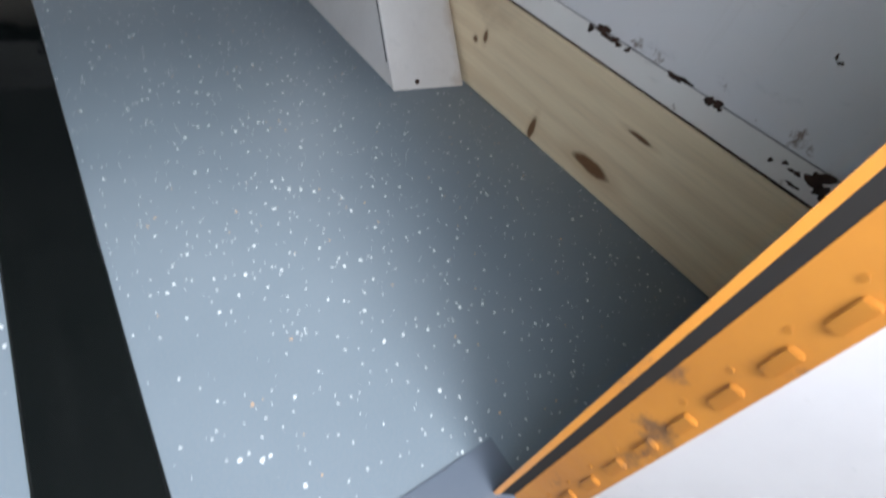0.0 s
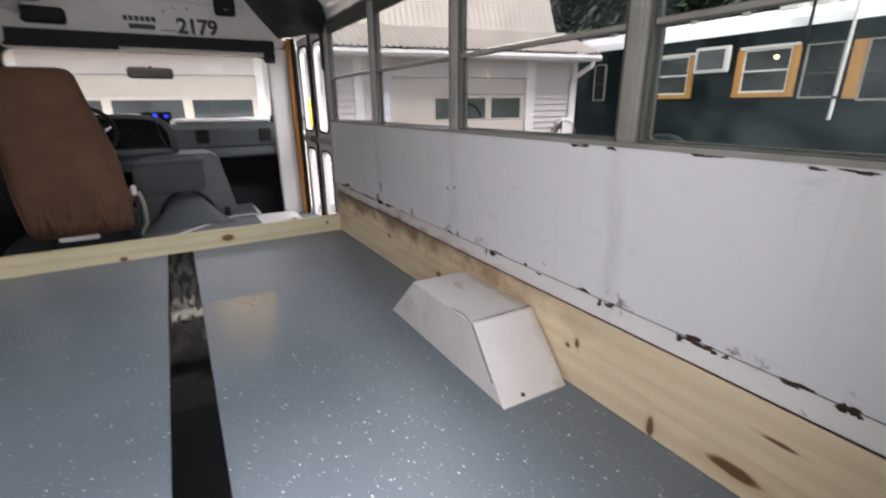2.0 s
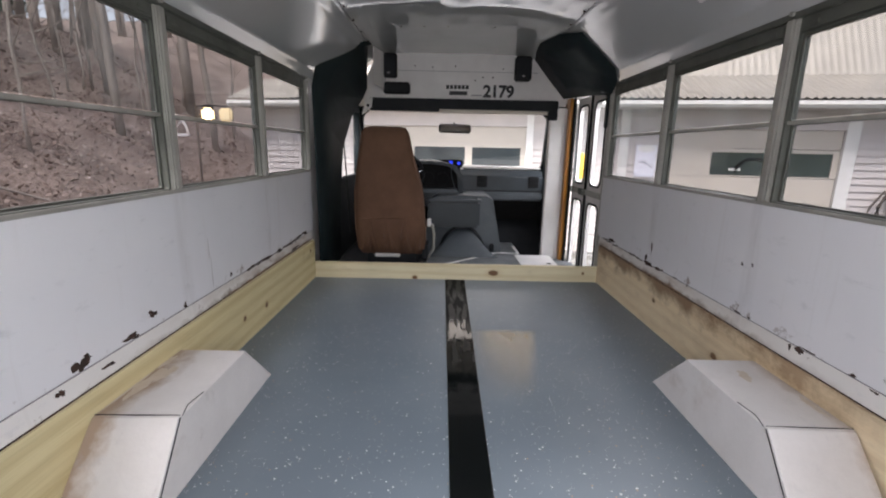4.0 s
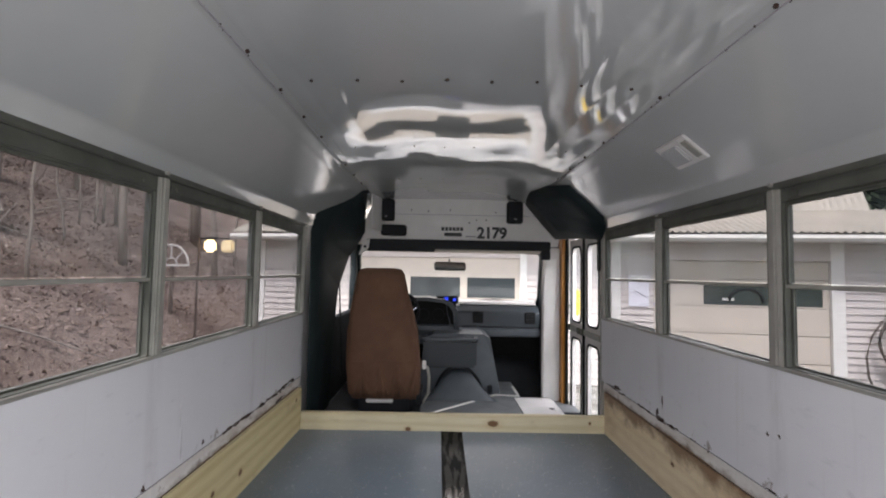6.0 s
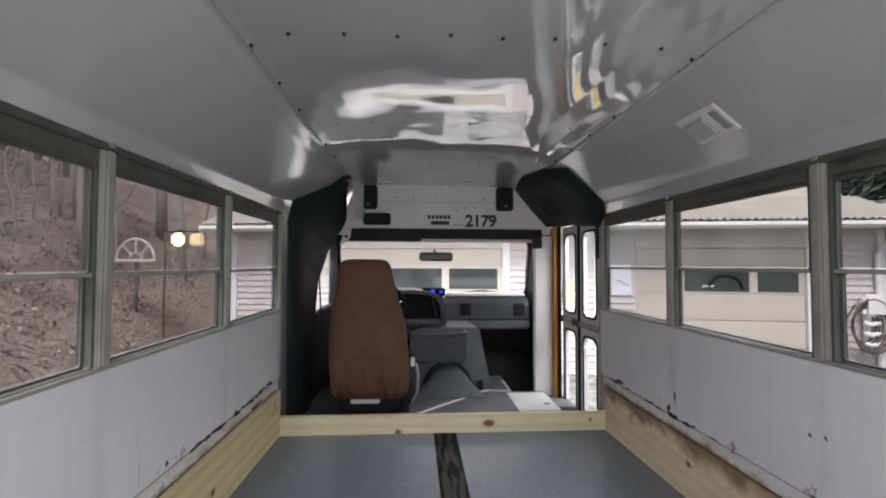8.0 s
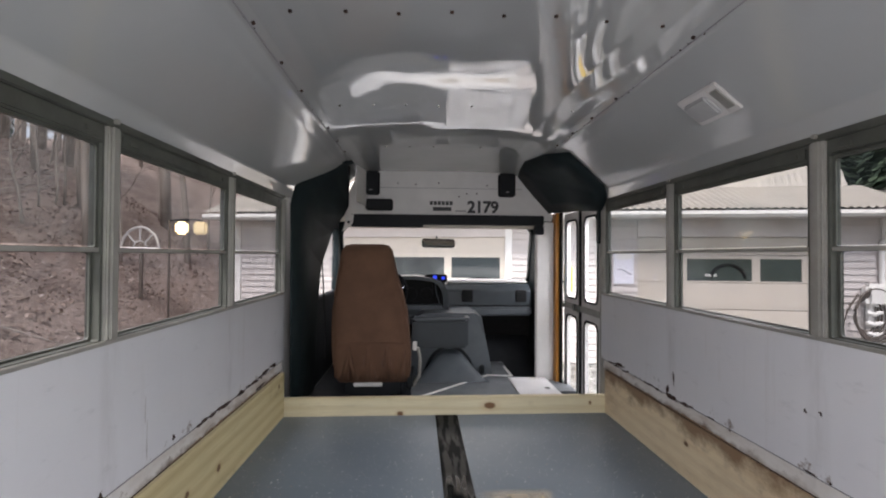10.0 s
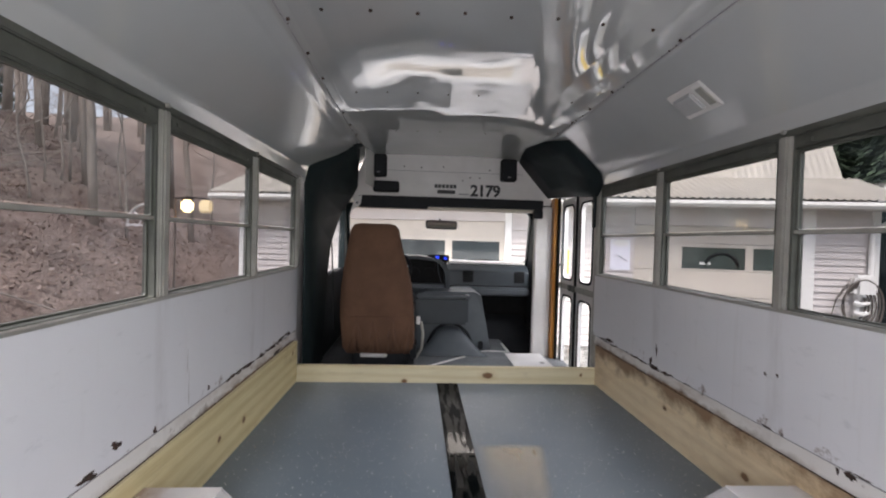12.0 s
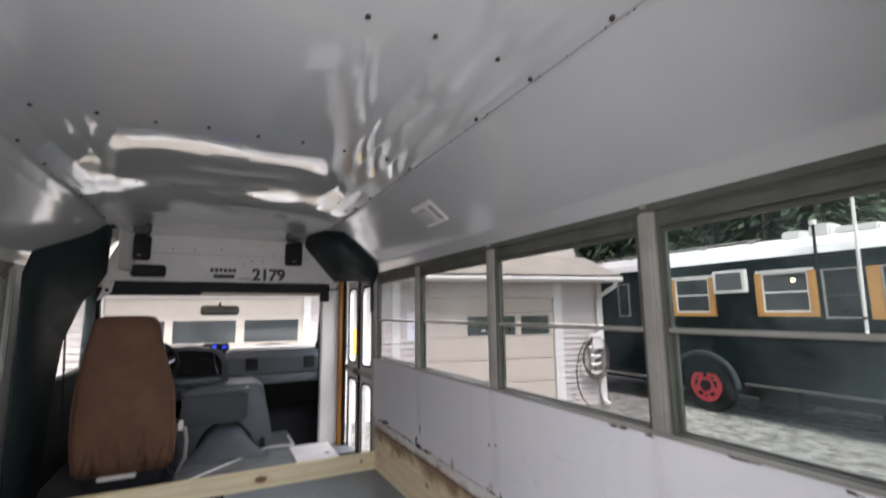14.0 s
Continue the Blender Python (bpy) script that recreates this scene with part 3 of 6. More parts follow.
# side walls: sheet metal below the windows, a rail above them, posts between
for side, xw, sg, nm in ((1, XR, 1, "wall_right"), (-1, XL, -1, "wall_left")):
    wall = tagged(part(nm, bbox(min(xw, xw + sg * 0.07), max(xw, xw + sg * 0.07), 0.06, YF + 0.03, 0.304, SILL - 0.006), M_PANEL), "white-painted sheet metal bus wall with rust along the bottom", "wall", kind="structure")
    part("outer_skin", bbox(min(xw + sg * 0.072, xw + sg * 0.08), max(xw + sg * 0.072, xw + sg * 0.08), 0.0, YF, -0.55, SILL - 0.014), M_WHITE, wall)
    # the lower lip that the wood stands against
    bm = bmesh.new()
    prism(bm, [(xw - sg * 0.010, 0.10, 0.2525), (xw - sg * 0.003, 0.10, 0.303), (xw + sg * 0.05, 0.10, 0.303), (xw + sg * 0.05, 0.10, 0.2525)], (0, YF - 0.12, 0))
    part("seam_lip", bm, M_LIP, wall, "white metal lip with rust spots")
    part("seam_shadow_gap", bbox(min(xw - sg * 0.0036, xw + sg * 0.05), max(xw - sg * 0.0036, xw + sg * 0.05), 0.10, YF, 0.3028, 0.3042), M_GREYINK, wall)
    part("plank_gap", bbox(min(xw - sg * 0.0116, xw - sg * 0.004), max(xw - sg * 0.0116, xw - sg * 0.004), 0.13, 2.99, 0.2522, 0.2558), M_RUST, wall, "dark rusty gap above the plank")
    # head rail over the windows
    part("head_rail", bbox(min(xw - sg * 0.004, xw + sg * 0.06), max(xw - sg * 0.004, xw + sg * 0.06), 0.08, YF, HEAD - 0.004, HEAD + 0.018, bev=0.003), M_ALU_D, wall)
    part("upper_skin", bbox(min(xw + sg * 0.062, xw + sg * 0.08), max(xw + sg * 0.062, xw + sg * 0.08), 0.0, YF, HEAD - 0.01, 1.45), M_WHITE, wall)
    part("sill_rail", bbox(min(xw - sg * 0.004, xw + sg * 0.07), max(xw - sg * 0.004, xw + sg * 0.07), 0.08, YF, SILL - 0.006, SILL + 0.005, bev=0.002), M_ALU, wall)
    for i, yp in enumerate(POSTS):
        w = 0.024 if 0 < i < 4 else 0.03
        bm = bbox(min(xw - sg * 0.006, xw + sg * 0.030), max(xw - sg * 0.006, xw + sg * 0.030), yp - w, yp + w, SILL + 0.005, HEAD - 0.004, bev=0.004)
        box(bm, xw - sg * 0.011, xw - sg * 0.005, yp - 0.013, yp + 0.013, SILL + 0.008, HEAD - 0.004, bev=0.002)
        disc(bm, (xw - sg * 0.008, yp, HEAD + 0.012), (1, 0, 0), 0.007, 0.012, 8)
        part("window_post", bm, M_ALU, wall, "grey weathered aluminium post")
    # the skin goes on beside the cab entrance
    if side < 0:
        part("front_corner_skin", bbox(xw - 0.03, xw - 0.012, YF + 0.03, 3.66, -0.55, 1.32), M_WHITE, wall)
    else:
        part("door_lintel", bbox(xw + 0.005, xw + 0.03, YF, 3.95, HEAD + 0.004, 1.45), M_WHITE, wall)
    # chips of rust where the paint has gone
    random.seed(11 if side > 0 else 12)
    if side > 0:
        chips = [(0.36, 0.285, 0.016, 0.01), (0.345, 0.283, 0.008, 0.006), (0.62, 0.286, 0.026, 0.01), (0.585, 0.283, 0.014, 0.008), (0.65, 0.28, 0.012, 0.007), (0.84, 0.282, 0.014, 0.008), (0.87, 0.277, 0.008, 0.009), (1.34, 0.28, 0.014, 0.01), (1.37, 0.276, 0.006, 0.01), (2.33, 0.285, 0.03, 0.02), (2.36, 0.305, 0.012, 0.03), (2.31, 0.39, 0.006, 0.032), (2.84, 0.303, 0.075, 0.009), (0.155, 0.272, 0.022, 0.016), (0.137, 0.262, 0.016, 0.012), (0.185, 0.266, 0.01, 0.004), (0.205, 0.27, 0.006, 0.003), (1.59, 0.487, 0.006, 0.006), (1.64, 0.478, 0.005, 0.008), (0.245, 0.43, 0.004, 0.003), (0.255, 0.435, 0.003, 0.004), (0.225, 0.262, 0.005, 0.003), (0.175, 0.249, 0.01, 0.003)]
    else:
        chips = [(2.10, 0.288, 0.05, 0.007), (2.28, 0.286, 0.06, 0.009), (2.45, 0.289, 0.04, 0.006), (2.62, 0.287, 0.05, 0.009), (2.68, 0.25, 0.08, 0.006), (1.12, 0.303, 0.024, 0.020), (1.145, 0.312, 0.012, 0.012), (1.30, 0.298, 0.045, 0.008), (1.40, 0.345, 0.018, 0.014), (1.57, 0.294, 0.012, 0.012), (1.905, 0.31, 0.012, 0.008), (1.75, 0.46, 0.003, 0.035), (1.76, 0.37, 0.003, 0.05), (2.75, 0.292, 0.10, 0.012), (2.9, 0.30, 0.06, 0.010), (2.55, 0.288, 0.02, 0.006), (0.85, 0.286, 0.03, 0.009), (0.5, 0.286, 0.02, 0.008), (1.05, 0.27, 0.012, 0.01), (1.2, 0.265, 0.02, 0.006)]
    for k in range(44 if side > 0 else 24):
        chips.append((random.uniform(2.15, 2.95) if k < 32 else random.uniform(0.3, 2.1), random.uniform(0.282, 0.292), random.uniform(0.006, 0.035), random.uniform(0.002, 0.006)))
    if side > 0:
        for k in range(9):
            chips.append((random.uniform(0.2, 1.3), random.uniform(SILL - 0.013, SILL - 0.007), random.uniform(0.006, 0.03), random.uniform(0.002, 0.004)))
    for yc, zc, a, b in chips:
        if zc < 0.33:
            zc += 0.016
        bm = bmesh.new()
        n = 26
        xo = xw - sg * (0.0008 if zc > 0.304 else 0.0125 - (zc - 0.2525) / 0.0505 * 0.0085)
        ph = [random.uniform(0, 6.28) for _ in range(4)]
        pts = []
        for k in range(n):
            an = 2 * math.pi * k / n
            q = 0.82 + 0.26 * math.sin(2 * an + ph[0]) + 0.20 * math.sin(3 * an + ph[1]) + 0.14 * math.sin(5 * an + ph[2]) + 0.10 * math.sin(8 * an + ph[3])
            pts.append((xo, yc + a * q * math.cos(an), zc + b * q * math.sin(an)))
        prism(bm, pts, (sg * 0.006, 0, 0))
        part("rust_chip" if b < 0.033 else "grime_streak", bm, M_RUST if b < 0.033 else M_GRIME, wall, "dark rust where the paint has flaked" if b < 0.033 else "grey streak of grime")
    # brown staining along the wood's top edge
    for k in range(44):
        yc = random.uniform(0.2, 2.9) if k < 20 else random.uniform(1.9, 2.9)
        ln = random.uniform(0.02, 0.09)
        hs = 0.5 if yc > 1.9 else 0.22
        pts = [(xw - sg * 0.0112, yc - ln, 0.2535), (xw - sg * 0.0112, yc + ln, 0.2535), (xw - sg * 0.0104, yc + ln * 0.5, 0.2535 + hs * random.uniform(0.006, 0.018)), (xw - sg * 0.0104, yc - ln * 0.6, 0.2535 + hs * random.uniform(0.004, 0.014))]
        part("rust_stain", prism(bmesh.new(), pts, (sg * 0.004, 0, 0)), M_STAIN, wall)

# windows: split sash, in four bays a side
for sg, xw, tag in ((1, XR, "right"), (-1, XL, "left")):
    for i in range(4):
        y0, y1 = POSTS[i] + 0.026, POSTS[i + 1] - 0.026
        if i == 0:
            y0 += 0.006
        if i == 3:
            y1 -= 0.006
        wdw = tagged(new("window_%d" % (i + 1 + (0 if sg > 0 else 4))), "split-sash school bus window in a grey aluminium frame", "window", "bus side windows", "structure")
        mid = 0.945 if sg > 0 else 0.930

        def put(u, v, d, xw=xw, sg=sg):
            return (xw + sg * d, u, v)
        fr = ring(bmesh.new(), rrect(y0, y1, SILL + 0.005, HEAD - 0.005, 0.004, 3), rrect(y0 + 0.009, y1 - 0.009, SILL + 0.008, HEAD - 0.05, 0.006, 3), put, 0.004, 0.034)
        part("window_frame", fr, M_ALU_D, wdw)
        hr = bbox(min(xw + sg * 0.0, xw + sg * 0.03), max(xw + sg * 0.0, xw + sg * 0.03), y0 + 0.01, y1 - 0.01, HEAD - 0.048, HEAD - 0.012, bev=0.004)
        part("top_rail", hr, M_ALU_D, wdw, "dark worn upper rail")
        up = ring(bmesh.new(), rrect(y0 + 0.010, y1 - 0.010, mid - 0.005, HEAD - 0.05, 0.006, 3), rrect(y0 + 0.018, y1 - 0.018, mid + 0.007, HEAD - 0.058, 0.008, 3), put, 0.010, 0.020)
        ups = part("upper_sash", up, M_ALU_D, wdw)
        part("meeting_rail", bbox(min(xw + sg * 0.006, xw + sg * 0.0095), max(xw + sg * 0.006, xw + sg * 0.0095), y0 + 0.011, y1 - 0.011, mid - 0.005, mid + 0.006), M_ALU, ups, "worn aluminium meeting rail")
        lo = ring(bmesh.new(), rrect(y0 + 0.010, y1 - 0.010, SILL + 0.009, mid + 0.006, 0.006, 3), rrect(y0 + 0.018, y1 - 0.018, SILL + 0.014, mid - 0.006, 0.008, 3), put, 0.022, 0.032)
        los = part("lower_sash", lo, M_ALU_D, wdw)
        for z0, z1, d, par in ((mid + 0.01, HEAD - 0.056, 0.014, ups), (SILL + 0.012, mid - 0.004, 0.026, los)):
            p = part("pane", bbox(min(xw + sg * d, xw + sg * (d + 0.003)), max(xw + sg * d, xw + sg * (d + 0.003)), y0 + 0.019, y1 - 0.019, z0, z1), M_GLASS_H if sg > 0 and i < 1 else M_GLASS if par is ups else M_GLASS_L, par, "dusty glass pane")
            p.visible_shadow = False
        for yy in (y0 + 0.035, y1 - 0.075):
            part("latch", bbox(min(xw - sg * 0.004, xw + sg * 0.012), max(xw - sg * 0.004, xw + sg * 0.012), yy, yy + 0.04, HEAD - 0.038, HEAD - 0.020, bev=0.003), M_ALU_D, wdw)

# ceiling: rolled glossy sheets, with rivets and lap seams
def wave(x, y):
    """The sheets' unevenness, a few millimetres."""
    a = 0.0014 * math.sin(8 * y + 2.2 * math.sin(3.1 * x + 1.0)) * math.sin(5 * x + 0.7)
    fold = math.exp(-((x - 0.29) / 0.11) ** 2)
    a *= 1 - 0.85 * fold
    a += 0.0008 * fold * noise.noise(Vector((x * 12.0 + 0.25 * math.sin(4.0 * y), y * 0.9, 2.0)))
    a += (1 - 0.9 * fold) * (0.0012 * noise.noise(Vector((x * 3.2, y * 3.4, 0.3))) + 0.00045 * noise.noise(Vector((x * 7.0, y * 8.0, 4.3))))
    # two shallow dents ahead of the middle
    a += 0.0016 * math.exp(-((x + 0.17) / 0.10) ** 2 - ((y - 2.25) / 0.16) ** 2)
    a -= 0.0010 * math.exp(-((x + 0.02) / 0.07) ** 2 - ((y - 2.36) / 0.12) ** 2)
    if abs(y - 2.33) < 0.75:
        a += 0.021 * math.cos(math.pi * (y - 2.33) / 1.5) ** 2 * max(0.0, 1 - abs((x - XC) / 0.61) ** 6)
    return a


bm = bmesh.new()
us = [i * 0.00625 for i in range(-96, 97)]
rows = []
ys = [0.0 + 0.0125 * j for j in range(313)]
for y in ys:
    rows.append([(XC + u, y, ceil_z(u) - 0.003 + wave(XC + u, y)) for u in us])
loft(bm, rows)
for s in (1, -1):
    rows = []
    for y in [0.0 + 0.06 * j for j in range(66)]:
        row = []
        for k in range(75):
            u = 0.585 + (0.953 - 0.585) * k / 74
            crease = 0.0011 * math.exp(-((u - 0.690) / 0.010) ** 2)
            row.append((XC + s * u, y, ceil_z(u) + 0.0006 + crease + 0.0005 * noise.noise(Vector((3 * u, 1.7 * y, 7 + s)))))
        rows.append(row)
    n0 = len(bm.faces)
    loft(bm, rows)
    bm.faces.ensure_lookup_table()
    for f in bm.faces[n0:]:
        f.material_index = 3
for y in (0.845, 1.592, 2.34, 3.08):
    for x in (-0.60, -0.455, -0.313, -0.169, -0.025, 0.118, 0.264, 0.425):
        if y in (0.845, 1.592) or random.random() < 0.7:
            disc(bm, (x, y + 0.02 * random.random(), ceil_z(x - XC) - 0.005), (0, 0, 1), 0.0055 if y < 2 else 0.0035, 0.005, 10, mi=1)
for j in range(15):
    for s in (1, -1):
        if random.random() < 0.9:
            disc(bm, (XC + s * 0.618, 0.12 + 0.252 * j, ceil_z(0.618) - 0.003), (0.4 * s, 0, 1), 0.0055, 0.006, 10, mi=1)
for s in (1, -1):
    box(bm, XC + s * 0.629 - 0.0012, XC + s * 0.629 + 0.0012, 0.0, 3.9, ceil_z(0.629) - 0.0030, ceil_z(0.629) + 0.004, mi=2)
# dirt caught along the lap seams
for k in range(90):
    s, y, r = (1 if k % 3 else -1), random.uniform(0.1, 3.8), random.uniform(0.001, 0.0032)
    u = 0.629 + random.uniform(-0.004, 0.004)
    disc(bm, (XC + s * u, y, ceil_z(u) - 0.0005), (0.8 * s, 0, 1), r, 0.004, 7, mi=1)
ceiling = tagged(part("ceiling", bm, [M_CEIL, M_RUST, M_GREYINK, M_COVE], smooth=True), "glossy white sheet metal bus ceiling with rivets", "ceiling", kind="structure")
# outer roof skin over it
rows = [[(XC + u, y, ceil_z(u) + 0.06) for u in [0.1 * k - 1.0 for k in range(21)]] for y in (-0.02, 4.2)]
roof_skin = tagged(part("roof", loft(bmesh.new(), rows), M_WHITE), "white outer roof of the bus", "roof", kind="structure")

# rear wall and its doorway (the way in), jambs and the open door
bm = bmesh.new()
DX0, DX1 = -0.47, 0.30
box(bm, DX1 + 0.004, XR + 0.08, 0.02, 0.085, -0.55, 1.62)
box(bm, XL - 0.08, DX0 - 0.004, 0.02, 0.085, -0.55, 1.62)
box(bm, DX0 - 0.004, DX1 + 0.004, 0.02, 0.085, 1.42, 1.70)
box(bm, DX0 - 0.004, DX1 + 0.004, 0.02, 0.004, -0.55, -0.06)
M_REAR = mat("scuffed_grey_green_paint", (0.48, 0.54, 0.48), (0.33, 0.385, 0.34), 6, 0.5, bump=0.2, bscale=40)
stain(M_REAR, (0.66, 0.67, 0.60), 5, 0.53, 0.56, 0.6)
stain(M_REAR, (0.14, 0.12, 0.09), 9, 0.60, 0.72, 0.6)
rear = tagged(part("wall_rear", bm, M_REAR), "grey-green scuffed metal rear wall round the doorway", "wall", kind="structure")
for s, xe in ((1, XR), (-1, XL)):
    bm = bmesh.new()
    x1 = 0.275 if s > 0 else DX0 - 0.03
    y1 = 0.0955 if s > 0 else 0.088
    prism(bm, [(xe - s * 0.002, 0.13, 0), (xe - s * 0.03, 0.112, 0), (x1, y1, 0), (x1, 0.086, 0), (xe - s * 0.002, 0.086, 0)], (0, 0, 1.4))
    part("corner_pillar", bm, M_REAR, rear, "grey-green metal corner pillar with weld marks")
# the hinge side: a thin edge, a slanting rubber seal, then the orange jamb with its long piano hinge
HZ = (0, 0, 1.44)
part("jamb_edge", prism(bmesh.new(), [(0.2595, 0.0965, -0.02), (0.268, 0.0965, -0.02), (0.270, 0.0905, -0.02), (0.2645, 0.0905, -0.02)], HZ), M_ORANGE, rear)
part("rubber_seal", prism(bmesh.new(), [(0.2650, 0.0920, -0.02), (0.2835, 0.0785, -0.02), (0.303, 0.0785, -0.02), (0.303, 0.0920, -0.02)], HZ), M_BLACK, rear, "black rubber door seal")
jamb = part("jamb", prism(bmesh.new(), [(0.2810, 0.0800, -0.02), (0.2905, 0.036, -0.02), (0.312, 0.036, -0.02), (0.312, 0.0800, -0.02)], HZ), M_ORANGE, rear, "orange-painted door jamb")
knuckle = bbox(0.2845, 0.2950, 0.0425, 0.0535, -0.013, 0.013, bev=0.0015)
rivet = disc(bmesh.new(), (0.2862, 0.0595, 0), (1, 0, 0), 0.0026, 0.003, 10)
for k in range(29):
    z = 0.188 + 0.048 * (k - 3)
    for nm, src in (("hinge_knuckle", knuckle), ("rivet", rivet)):
        bm = src.copy()
        bmesh.ops.translate(bm, verts=bm.verts, vec=(0, 0, z + (0.020 if nm == "rivet" else 0)))
        part(nm, bm, M_ORANGE, jamb)
part("jamb", bbox(DX0 - 0.004, DX0 + 0.006, 0.036, 0.088, -0.02, 1.42), M_ORANGE, rear, "orange-painted door jamb")
# open rear door, swung right round on its hinge
M_DOORW = mat("dirty_white_door_paint", (0.50, 0.49, 0.50), (0.40, 0.39, 0.40), 4, 0.5, bump=0.1, bscale=50)
stain(M_DOORW, (0.10, 0.09, 0.09), 16, 0.63, 0.70, 0.7, (1, 1, 2.5))
reardoor = thing("rear_door", "white-painted rear emergency door standing open, dirty", "door", kind="structure")
rd = Matrix.Translation((0.3195, 0.053, 0)) @ Matrix.Rotation(radians(-62), 4, 'Z')
part("door_panel", bbox(0.0, 0.76, -0.030, -0.005, -0.05, 1.38, bev=0.003, m=rd), M_DOORW, reardoor)
part("door_handle", bbox(0.60, 0.70, -0.003, 0.03, 0.62, 0.65, bev=0.006, m=rd), M_BLACK, reardoor)

# boards round the floor
def side_board(face_far, face_near, face_top, s, y0, y1, h):
    """A plank on edge that leans on the wall: its foot runs from face_far to face_near, its top edge between the two of face_top."""
    bm = bmesh.new()
    sect = [[(f, y, 0.001), (ft, y, h), (ft + s * 0.024, y, h), (f + s * 0.030, y, 0.001)] for f, ft, y in ((face_near, face_top[1], y0), ((face_near + face_far) / 2, (face_top[0] + face_top[1]) / 2, (y0 + y1) / 2), (face_far, face_top[0], y1))]
    vs = [[bm.verts.new(p) for p in row] for row in sect]
    for p, q in zip(vs, vs[1:]):
        for i in range(4):
            bm.faces.new((p[i], p[(i + 1) % 4], q[(i + 1) % 4], q[i]))
    bm.faces.new(vs[0])
    bm.faces.new(list(reversed(vs[-1])))
    return bm


board_r = tagged(soften(part("side_board", side_board(0.848, 0.876, (0.846, 0.846), 1, 0.128, 2.996, 0.252), M_WOOD_R), 0.0025), "new pine plank fixed along the wall above the floor", "board", "pine boards")
board_l = tagged(soften(part("side_board", side_board(-1.012, -1.046, (-1.010, -1.034), -1, 0.128, 2.996, 0.252), M_WOOD_L), 0.0025), "new pine plank with knots fixed along the wall above the floor", "board", "pine boards")
board_f = tagged(part("front_board", bbox(XL + 0.002, XR - 0.002, 2.998, 3.036, -0.02, 0.102, bev=0.003), M_WOOD_F), "pine stud laid on edge across the front of the floor", "board", "pine boards")

# boxes over the wheel arches
M_BOXW = mat("chalky_white_board", (0.73, 0.70, 0.68), (0.60, 0.57, 0.55), 5, 0.6, bump=0.25, bscale=60, fine=0.35)
edge_stain(M_BOXW, (0.30, 0.19, 0.11), 0, -0.90, -1.02, 0.8, None, 7.0)
edge_stain(M_BOXW, (0.34, 0.24, 0.16), 0, 0.80, 0.86, 0.6, None, 9.0)
stain(M_BOXW, (0.40, 0.31, 0.25), 3.5, 0.60, 0.78, 0.5)
stain(M_BOXW, (0.45, 0.44, 0.45), 14, 0.60, 0.72, 0.35)


M_TAN = mat("tan_dirt", (0.50, 0.41, 0.31), (0.64, 0.58, 0.51), 40, 0.7, fine=0.5)


